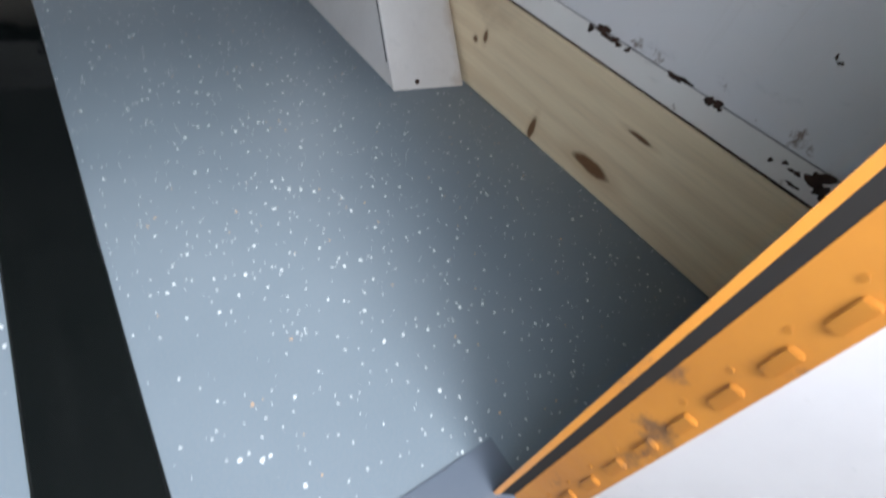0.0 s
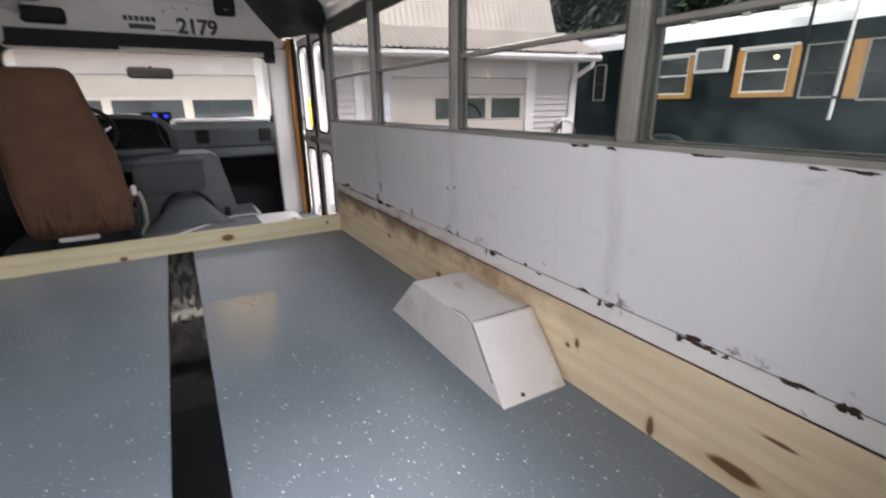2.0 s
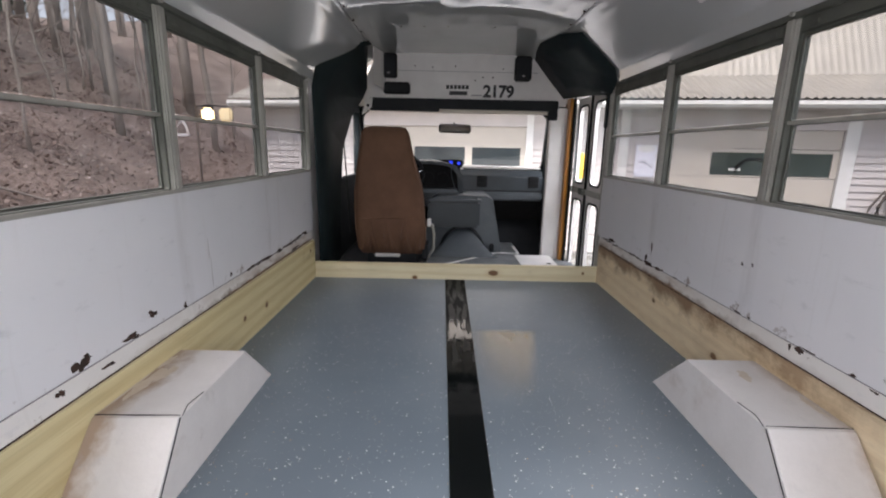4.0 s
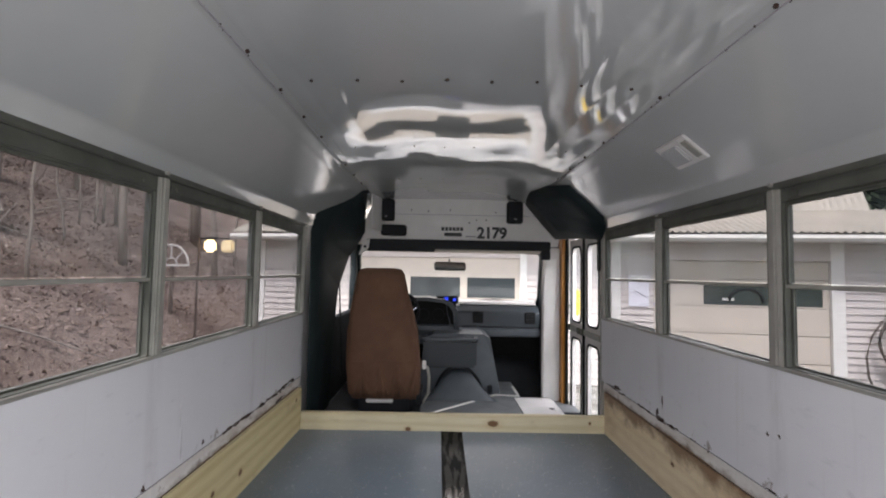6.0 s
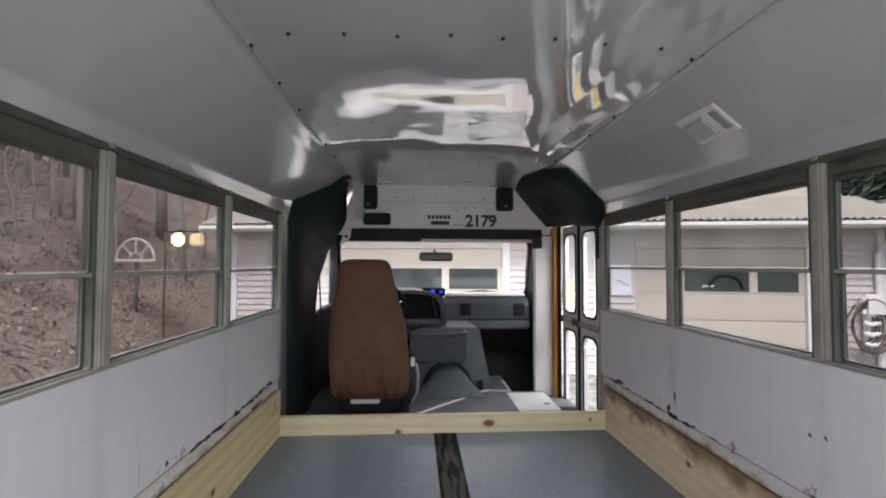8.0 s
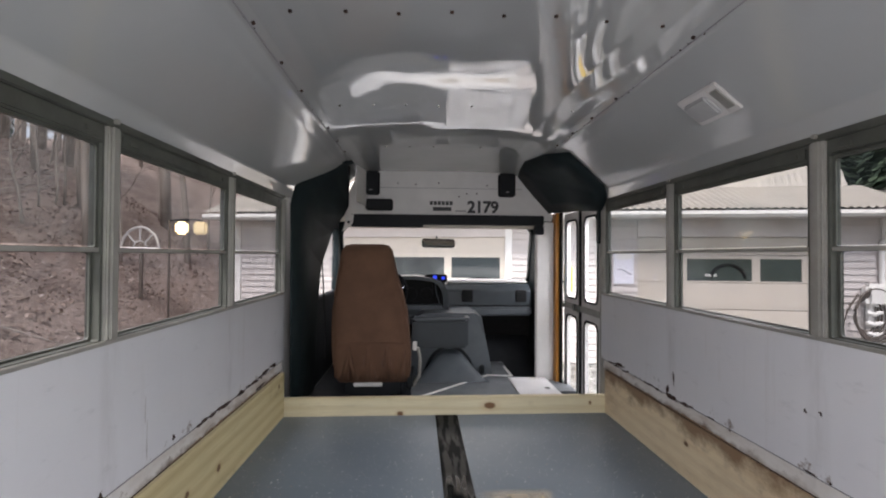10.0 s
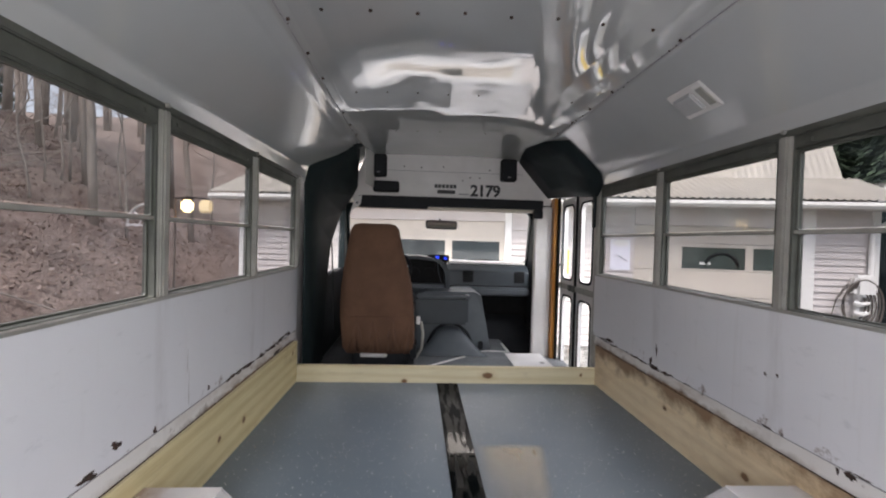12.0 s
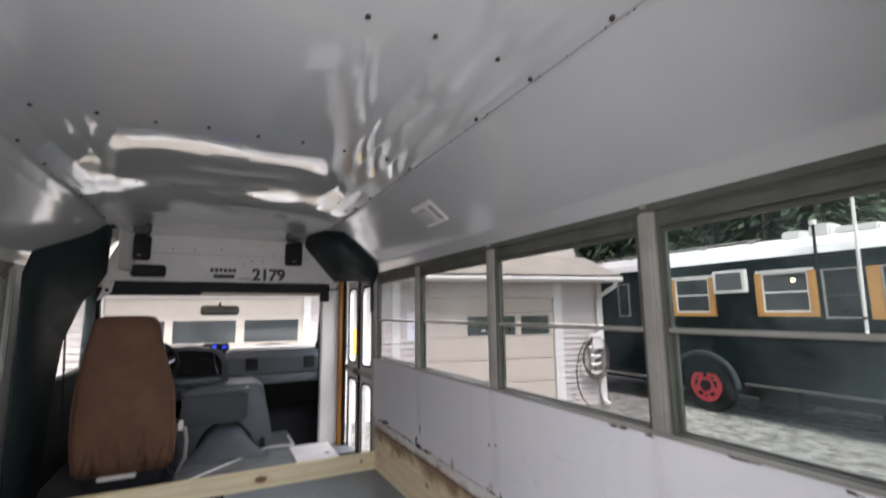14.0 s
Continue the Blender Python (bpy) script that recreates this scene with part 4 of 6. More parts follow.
def wheel_box(s):
    xi, xo = (0.630, 0.850) if s > 0 else (-0.817, -1.033)
    t = thing("wheel_arch_box", "white-painted board box over the wheel arch, scuffed", "box", "wheel arch boxes")
    y = (0.957, 1.120, 1.484, 1.682)
    side = [(xi, y[0], 0.001), (xi, y[1], 0.181), (xi, y[2], 0.181), (xi, y[3], 0.001)]
    part("side_panel", prism(bmesh.new(), side, (s * 0.012, 0, 0)), M_BOXW, t)
    a, b = (xi - s * 0.003, y[1] - 0.004, 0.182), (xi - s * 0.002, y[2] + 0.003, 0.182)
    c, d = (xo, y[2] + 0.003, 0.181), (xo, y[1] - 0.004, 0.180)
    soften(part("top_panel", prism(bmesh.new(), [a, b, c, d], (0, 0, 0.008)), M_BOXW, t), 0.002)
    bm = bmesh.new()
    prism(bm, [(xi - s * 0.004, y[0] - 0.002, 0.001), (xi, y[1] - 0.010, 0.192), (xo, y[1] - 0.010, 0.186), (xo, y[0] - 0.008, 0.001)], (0, 0.010, 0))
    soften(part("sloped_end_panel", bm, M_BOXW, t, "separate white end panel with a dark joint"), 0.002)
    bm = bmesh.new()
    prism(bm, [(xi - s * 0.002, y[3], 0.001), (xi - s * 0.002, y[2] + 0.004, 0.186), (xo, y[2] + 0.004, 0.186), (xo, y[3] - 0.005, 0.001)], (0, -0.008, 0))
    soften(part("front_slope", bm, M_BOXW, t), 0.002)
    part("joint_shadow", prism(bmesh.new(), [(xi + s * 0.002, y[1] - 0.003, 0.182), (xo, y[1] - 0.003, 0.178), (xo, y[1] + 0.002, 0.1865), (xi + s * 0.002, y[1] + 0.002, 0.1895)], (0, -0.002, 0.0035)), M_BLACK, t)
    part("edge_joint", tube(bmesh.new(), [(xi - s * 0.004, y[0] + 0.05, 0.052), (xi - s * 0.001, y[1] - 0.004, 0.188)], 0.0014, 5), M_BLACK, t)
    part("split", tube(bmesh.new(), [(xi - s * 0.003, y[1] + 0.002, 0.190), (xi + s * 0.010, y[1] + 0.05, 0.1905), (xi + s * 0.002, y[1] + 0.11, 0.190)], 0.0014, 5), M_BLACK, t, "dark split along the corner")
    random.seed(60 + s)
    for cx, cy, rx, ry in (((xo + 0.03, 1.28, 0.024, 0.09), (xo + 0.055, 1.33, 0.02, 0.05), (xo + 0.015, 1.40, 0.012, 0.05), (xo + 0.008, 1.24, 0.006, 0.10)) if s < 0 else ((xo - 0.02, 1.22, 0.014, 0.05), (xo - 0.10, 1.38, 0.02, 0.04))):
        pts = []
        for k in range(16):
            a_ = 2 * math.pi * k / 16
            q = 0.8 + 0.2 * math.sin(2 * a_ + cy * 9) + 0.15 * math.sin(5 * a_ + cx * 40)
            px_, py_ = cx + rx * q * math.cos(a_), cy + ry * q * math.sin(a_)
            fx, fy = (px_ - xi) / (xo - xi), (py_ - y[1]) / (y[2] - y[1])
            pts.append((px_, py_, 0.0084 + (0.182 * (1 - fx) + 0.180 * fx) * (1 - fy) + (0.182 * (1 - fx) + 0.181 * fx) * fy))
        part("dirt_stain", prism(bmesh.new(), pts, (0, 0, 0.0004)), M_TAN, t, "tan dirt stain on the white top")
    part("screw", disc(bmesh.new(), ((xi + xo) / 2 - s * 0.04, y[0] + 0.008, 0.016), (0, 1, -0.6), 0.006, 0.006, 10), M_RUST, t)
    return t


wheel_box(1)
wheel_box(-1)

# ceiling light
cl = thing("ceiling_light", "oblong clear-lensed dome light on the sloping ceiling", "light")
lm = Matrix(((0.78, 0, -0.62, 0.703), (0, 1, 0, 1.823), (-0.62, 0, -0.78, 1.4285), (0, 0, 0, 1)))
part("base", box(bmesh.new(), -0.062, 0.062, -0.10, 0.10, 0.000, 0.010, bev=0.004, m=lm), M_WHITE, cl)
part("gasket", box(bmesh.new(), -0.055, 0.055, -0.052, 0.090, 0.006, 0.0115, bev=0.003, m=lm), M_WHITE, cl)
part("lens", box(bmesh.new(), -0.040, 0.040, -0.037, 0.076, 0.008, 0.026, bev=0.006, m=lm), M_LENS, cl, "clear ribbed lens")
part("switch_plate", box(bmesh.new(), -0.04, 0.04, -0.09, -0.055, 0.008, 0.014, bev=0.002, m=lm), M_ALU, cl)

# ---- the front of the bus ----
YBH = 3.90
bulk = thing("bulkhead", "white-painted bulkhead panel above the cab opening", "wall", kind="structure")
pts = [(XC + u, YBH, ceil_z(u) - 0.001) for u in [0.65 - 0.05 * k for k in range(27)]]
pts = [(0.80, YBH, 1.20), (0.80, YBH, 1.33)] + pts + [(-0.83, YBH, 1.33), (-0.83, YBH, 1.20)]
part("panel", prism(bmesh.new(), pts, (0, 0.02, 0)), M_WHITE, bulk)
part("panel_seam", bbox(-0.66, 0.56, YBH - 0.003, YBH - 0.0005, 1.448, 1.451), M_GREYINK, bulk)
for x, z in ((-0.42, 1.485), (-0.28, 1.478), (-0.1, 1.49), (0.12, 1.41), (0.2, 1.41), (0.28, 1.475), (0.06, 1.385)):
    part("screw", disc(bmesh.new(), (x, YBH - 0.002, z), (0, 1, 0), 0.006, 0.005, 8), M_RUST, bulk)
bm = bbox(-0.775, 0.727, YBH - 0.045, YBH + 0.01, 1.162, 1.238, bev=0.006)
box(bm, -0.775, -0.22, YBH - 0.050, YBH + 0.01, 1.140, 1.170, bev=0.006)
part("padded_header", bm, M_DARKPL, bulk, "dark padded header strip")
part("header_end", bbox(0.655, 0.727, YBH - 0.043, YBH + 0.01, 1.09, 1.162, bev=0.006), M_DARKPL, bulk)
part("headliner_edge", bbox(-0.80, 0.72, YBH + 0.012, YBH + 0.10, 1.14, 1.166, bev=0.006), M_GDOOR, bulk, "beige headliner edge")
part("pillar", bbox(0.675, 0.815, YBH - 0.01, YBH + 0.05, -0.25, 1.19, bev=0.008), M_WHITE, bulk, "white-painted pillar beside the step")
part("door_post", bbox(0.816, 0.842, YBH - 0.06, YBH + 0.03, -0.45, 1.26), M_ORANGE, bulk, "orange-painted door post edge")
part("door_seal", bbox(0.843, 0.862, YBH - 0.09, YBH + 0.02, -0.45, 1.26, bev=0.004), M_BLACK, bulk, "black rubber seal")

# fleet number and maker's plate (the plate as plain shapes)
font = bpy.data.curves.new("fleet_number", 'FONT')
font.body = "2179"
font.size, font.extrude, font.space_character, font.offset = 0.128, 0.0008, 0.96, 0.0045
font.materials.append(M_INK)
num = new("fleet_number", font)
num.matrix_world = Matrix.Translation((0.125, YBH - 0.003, 1.262)) @ Matrix.Rotation(radians(90), 4, 'X')
tagged(num, "black adhesive number 2179 on the white bulkhead", "sign")
plate = thing("maker_plate", "small maker's mark in black above a grey bar", "sign")
for k in range(6):
    x = -0.17 + 0.031 * k
    part("dark_mark", bbox(x, x + 0.024, YBH - 0.003, YBH - 0.0005, 1.318, 1.348), M_INK, plate)
part("dark_bar", bbox(-0.145, 0.0, YBH - 0.003, YBH - 0.0005, 1.272, 1.302), M_INK, plate)
part("small_print", bbox(0.03, 0.115, YBH - 0.003, YBH - 0.0005, 1.268, 1.277), M_GREYINK, plate)


def speaker(x0, x1, z0, z1, wide=False):
    t = thing("loudspeaker", "small black box loudspeaker on the bulkhead" if not wide else "flat black radio speaker box on the bulkhead", "loudspeaker", "bulkhead speakers")
    part("case", bbox(x0, x1, YBH - 0.075, YBH - 0.001, z0, z1, bev=0.010), M_BLACK, t)
    part("grille", bbox(x0 + 0.012, x1 - 0.012, YBH - 0.079, YBH - 0.074, z0 + 0.014, z1 - 0.014, bev=0.002), M_DARKPL, t)
    if not wide:
        part("badge", bbox((x0 + x1) / 2 - 0.012, (x0 + x1) / 2 + 0.012, YBH - 0.081, YBH - 0.078, z0 + 0.028, z0 + 0.036), M_GREYINK, t)
    return t


speaker(-0.685, -0.558, 1.388, 1.565)
speaker(0.366, 0.494, 1.383, 1.562)
speaker(-0.663, -0.455, 1.268, 1.354, True)

# dark moulded panels where the body narrows to the cab
bm = loft(bmesh.new(), [
    [(-0.995, 3.07, -0.05), (-0.998, 3.07, 0.6), (-1.002, 3.07, 1.0), (-1.008, 3.08, 1.22), (-0.99, 3.12, 1.345), (-0.88, 3.24, 1.452), (-0.77, 3.34, 1.53), (-0.705, 3.42, 1.556)],
    [(-0.99, 3.30, -0.05), (-0.985, 3.3, 0.6), (-0.98, 3.3, 1.0), (-0.97, 3.3, 1.2), (-0.93, 3.34, 1.34), (-0.84, 3.40, 1.45), (-0.755, 3.45, 1.53), (-0.70, 3.48, 1.553)],
    [(-0.985, 3.58, -0.05), (-0.965, 3.58, 0.55), (-0.94, 3.58, 0.85), (-0.865, 3.58, 1.08), (-0.785, 3.58, 1.20), (-0.752, 3.58, 1.27), (-0.748, 3.57, 1.42), (-0.742, 3.56, 1.553)]])
trim_l = tagged(part("corner_trim", bm, M_DKGREEN, smooth=True), "dark grey-green moulded trim from floor to ceiling beside the driver", "trim", kind="structure")
solid(trim_l, 0.012)
cap_pts = [(0.860, 3.06, 1.20), (0.856, 2.99, 1.275), (0.818, 2.935, 1.328), (0.703, 2.90, 1.420), (0.592, 2.885, 1.508), (0.519, 3.13, 1.553), (0.46, 3.40, 1.560), (0.485, 3.64, 1.558), (0.525, 3.885, 1.548), (0.655, 3.885, 1.395), (0.775, 3.885, 1.262), (0.845, 3.5, 1.245)]
bm = bmesh.new()
mid_ = Vector((0.68, 3.36, 1.415))
cv = bm.verts.new(mid_)
inner = [bm.verts.new(Vector(p).lerp(mid_, 0.45) + Vector((0.0, -0.012, -0.012))) for p in cap_pts]
outer_ = [bm.verts.new(p) for p in cap_pts]
for i in range(len(cap_pts)):
    j = (i + 1) % len(cap_pts)
    bm.faces.new((outer_[i], outer_[j], inner[j], inner[i]))
    bm.faces.new((inner[i], inner[j], cv))
trim_r = tagged(part("door_header_trim", bm, M_DKGREEN, smooth=True), "dark grey-green padded cover over the service door", "trim", kind="structure")
solid(trim_r, 0.012)
part("trim_leg", bbox(0.845, 0.866, 3.07, 3.12, 1.0, 1.22, bev=0.004), M_DKGREEN, trim_r)
part("white_return", prism(bmesh.new(), [(-0.70, 3.56, 1.30), (-0.70, 3.56, 1.553), (-0.655, 3.885, 1.565), (-0.655, 3.885, 1.30)], (0.006, 0, 0)), M_WHITE, bulk, "white side return of the bulkhead")

# service door: two leaves, each with an upper and a lower window
sdoor = thing("service_door", "folding passenger door with tall rounded windows, closed", "door", kind="structure")
for y0, y1 in ((3.13, 3.475), (3.50, 3.845)):
    leaf = thing("door_leaf", "", "")
    leaf.parent = sdoor

    def putd(u, v, d):
        return (0.885 + d, u, v)
    for z0, z1 in ((0.56, 1.25), (-0.62, 0.545)):
        part("leaf_frame", ring(bmesh.new(), rrect(y0, y1, z0, z1, 0.006, 6), rrect(y0 + 0.055, y1 - 0.055, z0 + 0.05, z1 - 0.06, 0.055, 6), putd, 0.0, 0.03), M_WHITE, leaf)
        part("gasket", ring(bmesh.new(), rrect(y0 + 0.05, y1 - 0.05, z0 + 0.045, z1 - 0.055, 0.058, 6), rrect(y0 + 0.064, y1 - 0.064, z0 + 0.059, z1 - 0.069, 0.05, 6), putd, -0.006, 0.0), M_BLACK, leaf)
        p = part("pane", bbox(0.897, 0.90, y0 + 0.055, y1 - 0.055, z0 + 0.05, z1 - 0.06), M_GLASS_C, leaf)
        p.visible_shadow = False
part("fold_seal", bbox(0.872, 0.91, 3.474, 3.501, -0.62, 1.25, bev=0.006), M_BLACK, sdoor)
part("rear_seal", bbox(0.872, 0.91, 3.10, 3.131, -0.62, 1.25, bev=0.004), M_ALU, sdoor)
part("cross_bar", bbox(0.868, 0.886, 3.13, 3.85, 0.535, 0.575, bev=0.005), M_ALU, sdoor)
for y in (3.48, 3.56, 3.80):
    part("bracket", disc(bmesh.new(), (0.865, y, 0.555), (1, 0, 0), 0.024, 0.02, 12), M_ALU_D, sdoor)

# cab floor, step well, mats
cabf = tagged(part("cab_floor", bbox(-1.04, 0.50, 3.035, 4.75, -0.09, -0.03), M_CARPET), "dark ribbed rubber mat on the cab floor", "floor", kind="structure")
for x0, x1, y0, y1, z in ((0.50, 0.90, 3.035, 3.60, -0.32), (0.50, 0.90, 3.60, 3.90, -0.055), (0.50, 0.82, 3.90, 4.75, -0.12)):
    part("step", bbox(x0, x1, y0, y1, z - 0.04, z), M_CARPET, cabf)
part("white_plate", bbox(0.443, 0.738, 3.44, 3.868, -0.0295, -0.024, bev=0.002), M_WHITE, cabf, "white painted plate at the top of the step")
# a dark sheet added to darken the floor round the seat
part("dark_floor_sheet", bbox(-0.99, -0.30, 3.06, 4.6, -0.030, -0.022, bev=0.002), M_DARKPL, cabf, "dark sheet added to darken the floor under the seat")
part("plate_hole", disc(bmesh.new(), (0.675, 3.58, -0.0235), (0, 0, 1), 0.02, 0.003, 16), M_ALU_D, cabf)
strips = thing("edging_strip", "thin bright metal edging strip on the cab floor", "trim")
for a, b in (((-0.55, 3.12), (0.303, 3.952)), ((0.303, 3.952), (0.49, 3.92)), ((0.485, 3.92), (0.485, 4.23))):
    d = Vector((b[0] - a[0], b[1] - a[1], 0)).normalized()
    n_ = Vector((-d.y, d.x, 0)) * 0.010
    A, B = Vector((*a, -0.030)), Vector((*b, -0.030))
    part("strip", prism(bmesh.new(), [A - n_, B - n_, B + n_, A + n_], (0, 0, 0.006)), M_TRIM, strips)

# driver's seat
seat = thing("driver_seat", "high-backed driver's seat in worn brown fabric", "seat")


def seat_row(z, hw, y, t, cx):
    out = []
    for k in range(20):
        a = 2 * math.pi * k / 20
        ca, sa = math.cos(a), math.sin(a)
        ex = 0.45
        out.append((cx + hw * math.copysign(abs(ca) ** ex, ca), y + t * math.copysign(abs(sa) ** ex, sa), z))
    return out


prof = [(0.07, 0.235, 3.47, 0.05, -0.553), (0.11, 0.255, 3.465, 0.065, -0.555), (0.25, 0.262, 3.462, 0.075, -0.562), (0.34, 0.261, 3.461, 0.078, -0.568), (0.45, 0.257, 3.46, 0.08, -0.572), (0.56, 0.249, 3.455, 0.08, -0.576), (0.68, 0.226, 3.445, 0.076, -0.584), (0.80, 0.197, 3.433, 0.07, -0.592), (0.90, 0.178, 3.42, 0.062, -0.594), (0.955, 0.167, 3.415, 0.055, -0.595), (0.985, 0.146, 3.413, 0.04, -0.596), (0.995, 0.105, 3.412, 0.02, -0.596)]
bm = loft(bmesh.new(), [seat_row(*p) for p in prof], close=True)
bm.faces.new([v for v in bm.verts if abs(v.co.z - 0.995) < 1e-4])
bm.faces.new([v for v in bm.verts if abs(v.co.z - 0.07) < 1e-4])
part("backrest", bm, M_FABRIC, seat, smooth=True)
for k in range(7):
    x = -0.74 + 0.062 * k
    part("fabric_fold", tube(bmesh.new(), [(x, 3.408, 0.10), (x + 0.014 * (-1) ** k, 3.397, 0.2), (x + 0.03 * (-1) ** k, 3.389, 0.30 + 0.05 * (k % 3))], 0.030, 8, 0.003), M_FABRIC, seat, "puckered fold of gathered fabric", smooth=True)
for sd in (-1, 1):
    part("piping", tube(bmesh.new(), [(cx + sd * (hw - 0.010), y - t * 0.93, z) for z, hw, y, t, cx in prof[1:-2]], 0.0045, 6), M_FABRIC, seat)
part("stitched_seam", tube(bmesh.new(), [(-0.79, 3.383, 0.335), (-0.56, 3.381, 0.345), (-0.34, 3.383, 0.335)], 0.0035, 6), M_FABRIC, seat)
part("cushion", bbox(-0.80, -0.31, 3.50, 3.98, 0.16, 0.30, bev=0.04), M_FABRIC, seat, smooth=True)
part("pedestal", bbox(-0.74, -0.36, 3.42, 3.92, -0.03, 0.12, bev=0.02), M_DARKPL, seat)
part("seat_rail", bbox(-0.68, -0.49, 3.395, 3.42, 0.05, 0.075, bev=0.006), M_WHITE, seat, "pale metal seat slide handle")
part("belt_stalk", tube(bmesh.new(), [(-0.29, 3.50, 0.02), (-0.245, 3.47, 0.10), (-0.24, 3.45, 0.22), (-0.255, 3.44, 0.30)], 0.011), M_ALU, seat)
part("belt_buckle", bbox(-0.29, -0.262, 3.43, 3.45, 0.28, 0.34, bev=0.005), M_WHITE, seat, "pale seat belt buckle")
part("recliner_cover", bbox(-0.33, -0.285, 3.40, 3.60, 0.02, 0.16, bev=0.02), M_DARKPL, seat)

# engine cover with its tray
eng = thing("engine_cover", "grey moulded engine cover between the seats", "console")
bm = loft(bmesh.new(), [
    [(-0.34, 3.98, -0.03), (-0.31, 3.96, 0.30), (-0.28, 3.97, 0.42), (-0.22, 4.0, 0.455), (0.0, 4.0, 0.46), (0.20, 4.0, 0.458), (0.255, 3.99, 0.43), (0.29, 3.98, 0.25), (0.345, 3.97, -0.03)],
    [(-0.34, 4.6, -0.03), (-0.31, 4.6, 0.30), (-0.28, 4.6, 0.42), (-0.22, 4.6, 0.455), (0.0, 4.6, 0.46), (0.20, 4.6, 0.458), (0.255, 4.6, 0.43), (0.29, 4.6, 0.25), (0.345, 4.6, -0.03)]])
bm.faces.new([v for v in bm.verts if v.co.y < 4.3])
part("shell", bm, M_GREYPL, eng, smooth=False)
part("tray_body", bbox(-0.30, 0.135, 3.87, 3.985, 0.20, 0.425, bev=0.02), M_DASH, eng)
part("tray_rim", ring(bmesh.new(), rrect(-0.31, 0.145, 3.86, 3.99, 0.02, 4), rrect(-0.285, 0.12, 3.885, 3.98, 0.015, 4), lambda u, v, d: (u, v, d), 0.425, 0.442), M_GREYPL, eng)
rows = []
for k in range(9):
    f = k / 8
    y = 3.99 - 0.24 * f
    hw, hh = 0.15 + 0.13 * f ** 1.3, 0.205 * (1 - f ** 2.2) + 0.004
    rows.append([(-0.005 + hw * math.copysign(abs(math.cos(t)) ** 0.85, math.cos(t)) * (1 if math.sin(t) > 0.5 else 1.12 - 0.24 * math.sin(t)), y, -0.03 + hh * math.sin(t) ** 0.9) for t in [math.pi * j / 18 for j in range(19)]])
bulge = part("bulge", loft(bmesh.new(), rows), M_GREYPL, eng, "rounded bulge at the foot of the cover", smooth=True)
part("latch", bbox(0.235, 0.275, 3.945, 3.985, -0.02, 0.05, bev=0.008), M_DARKPL, eng)
part("seam_line", tube(bmesh.new(), [(-0.005 + 0.19 * math.cos(t), 3.955, -0.03 + 0.228 * math.sin(t)) for t in [math.pi * j / 16 for j in range(17)]], 0.012, 6), M_DARKPL, eng)

# dashboard
dash = thing("dashboard", "grey moulded plastic van dashboard with air vents", "dashboard")
bm = prism(bmesh.new(), [(-0.98, 4.56, 0.36), (-0.98, 4.52, 0.42), (-0.98, 4.53, 0.60), (-0.98, 4.60, 0.655), (-0.98, 4.98, 0.69), (-0.98, 4.98, 0.36)], (1.775, 0, 0))
soften(part("body", bm, M_DASH, dash), 0.015)
part("lower_panel", bbox(-0.1, 0.79, 4.47, 4.60, 0.372, 0.450, bev=0.018), M_GREYPL, dash, "paler rounded lip under the glovebox")
part("glovebox_line", bbox(0.06, 0.79, 4.515, 4.523, 0.458, 0.466), M_DARKPL, dash)
for x in (0.148, 0.648):
    v_ = part("air_vent", bbox(x, x + 0.10, 4.515, 4.545, 0.495, 0.605, bev=0.006), M_BLACK, dash, "black louvred air vent")
    for k in range(4):
        part("slat", bbox(x + 0.008, x + 0.092, 4.511, 4.516, 0.510 + 0.024 * k, 0.515 + 0.024 * k), M_DARKPL, v_)
arch = [(-0.60, 0.40), (-0.60, 0.66), (-0.57, 0.71), (-0.50, 0.74), (-0.28, 0.745), (-0.12, 0.725), (-0.05, 0.69), (-0.005, 0.62), (0.005, 0.55), (0.005, 0.37), (-0.58, 0.37)]
inner_ = [(-0.565, 0.415), (-0.565, 0.65), (-0.54, 0.685), (-0.48, 0.71), (-0.29, 0.715), (-0.14, 0.697), (-0.085, 0.67), (-0.05, 0.61), (-0.042, 0.55), (-0.042, 0.455), (-0.55, 0.455)]
part("cluster_hood", ring(bmesh.new(), arch, inner_, lambda u, v, d: (u, 4.25 + d + 0.10 * max(0, 0.6 - v), v), 0.0, 0.36), M_DASH, dash, "dark hooded instrument cluster")
part("cluster_face", bbox(-0.58, -0.02, 4.40, 4.43, 0.38, 0.73), M_BLACK, dash)
part("cluster_ledge", bbox(-0.57, -0.045, 4.272, 4.39, 0.425, 0.490, bev=0.006), M_GREYPL, dash, "grey ledge under the instruments")
for k in range(3):
    part("gauge_bezel", tube(bmesh.new(), [(-0.46 + 0.14 * k + 0.055 * math.cos(t), 4.395, 0.58 + 0.055 * math.sin(t)) for t in [2 * math.pi * j / 20 for j in range(21)]], 0.004, 5), M_DARKPL, dash)
part("column_trim", bbox(-0.40, -0.02, 4.24, 4.34, 0.33, 0.41, bev=0.012), M_GREYPL, dash)
part("windshield_ledge", bbox(0.02, 0.78, 4.62, 5.0, 0.664, 0.69, bev=0.01), M_WHITE, dash, "pale sheet on top of the dash")
wheel = thing("steering_wheel", "black van steering wheel on its column", "steering wheel")
wm = Matrix.Translation((-0.545, 4.02, 0.63)) @ Matrix.Rotation(radians(58), 4, 'X')
bm = tube(bmesh.new(), [wm @ Vector((0.195 * math.cos(2 * math.pi * k / 32), 0.195 * math.sin(2 * math.pi * k / 32), 0)) for k in range(33)], 0.014, 8)
part("rim", bm, M_DARKPL, wheel, smooth=True)
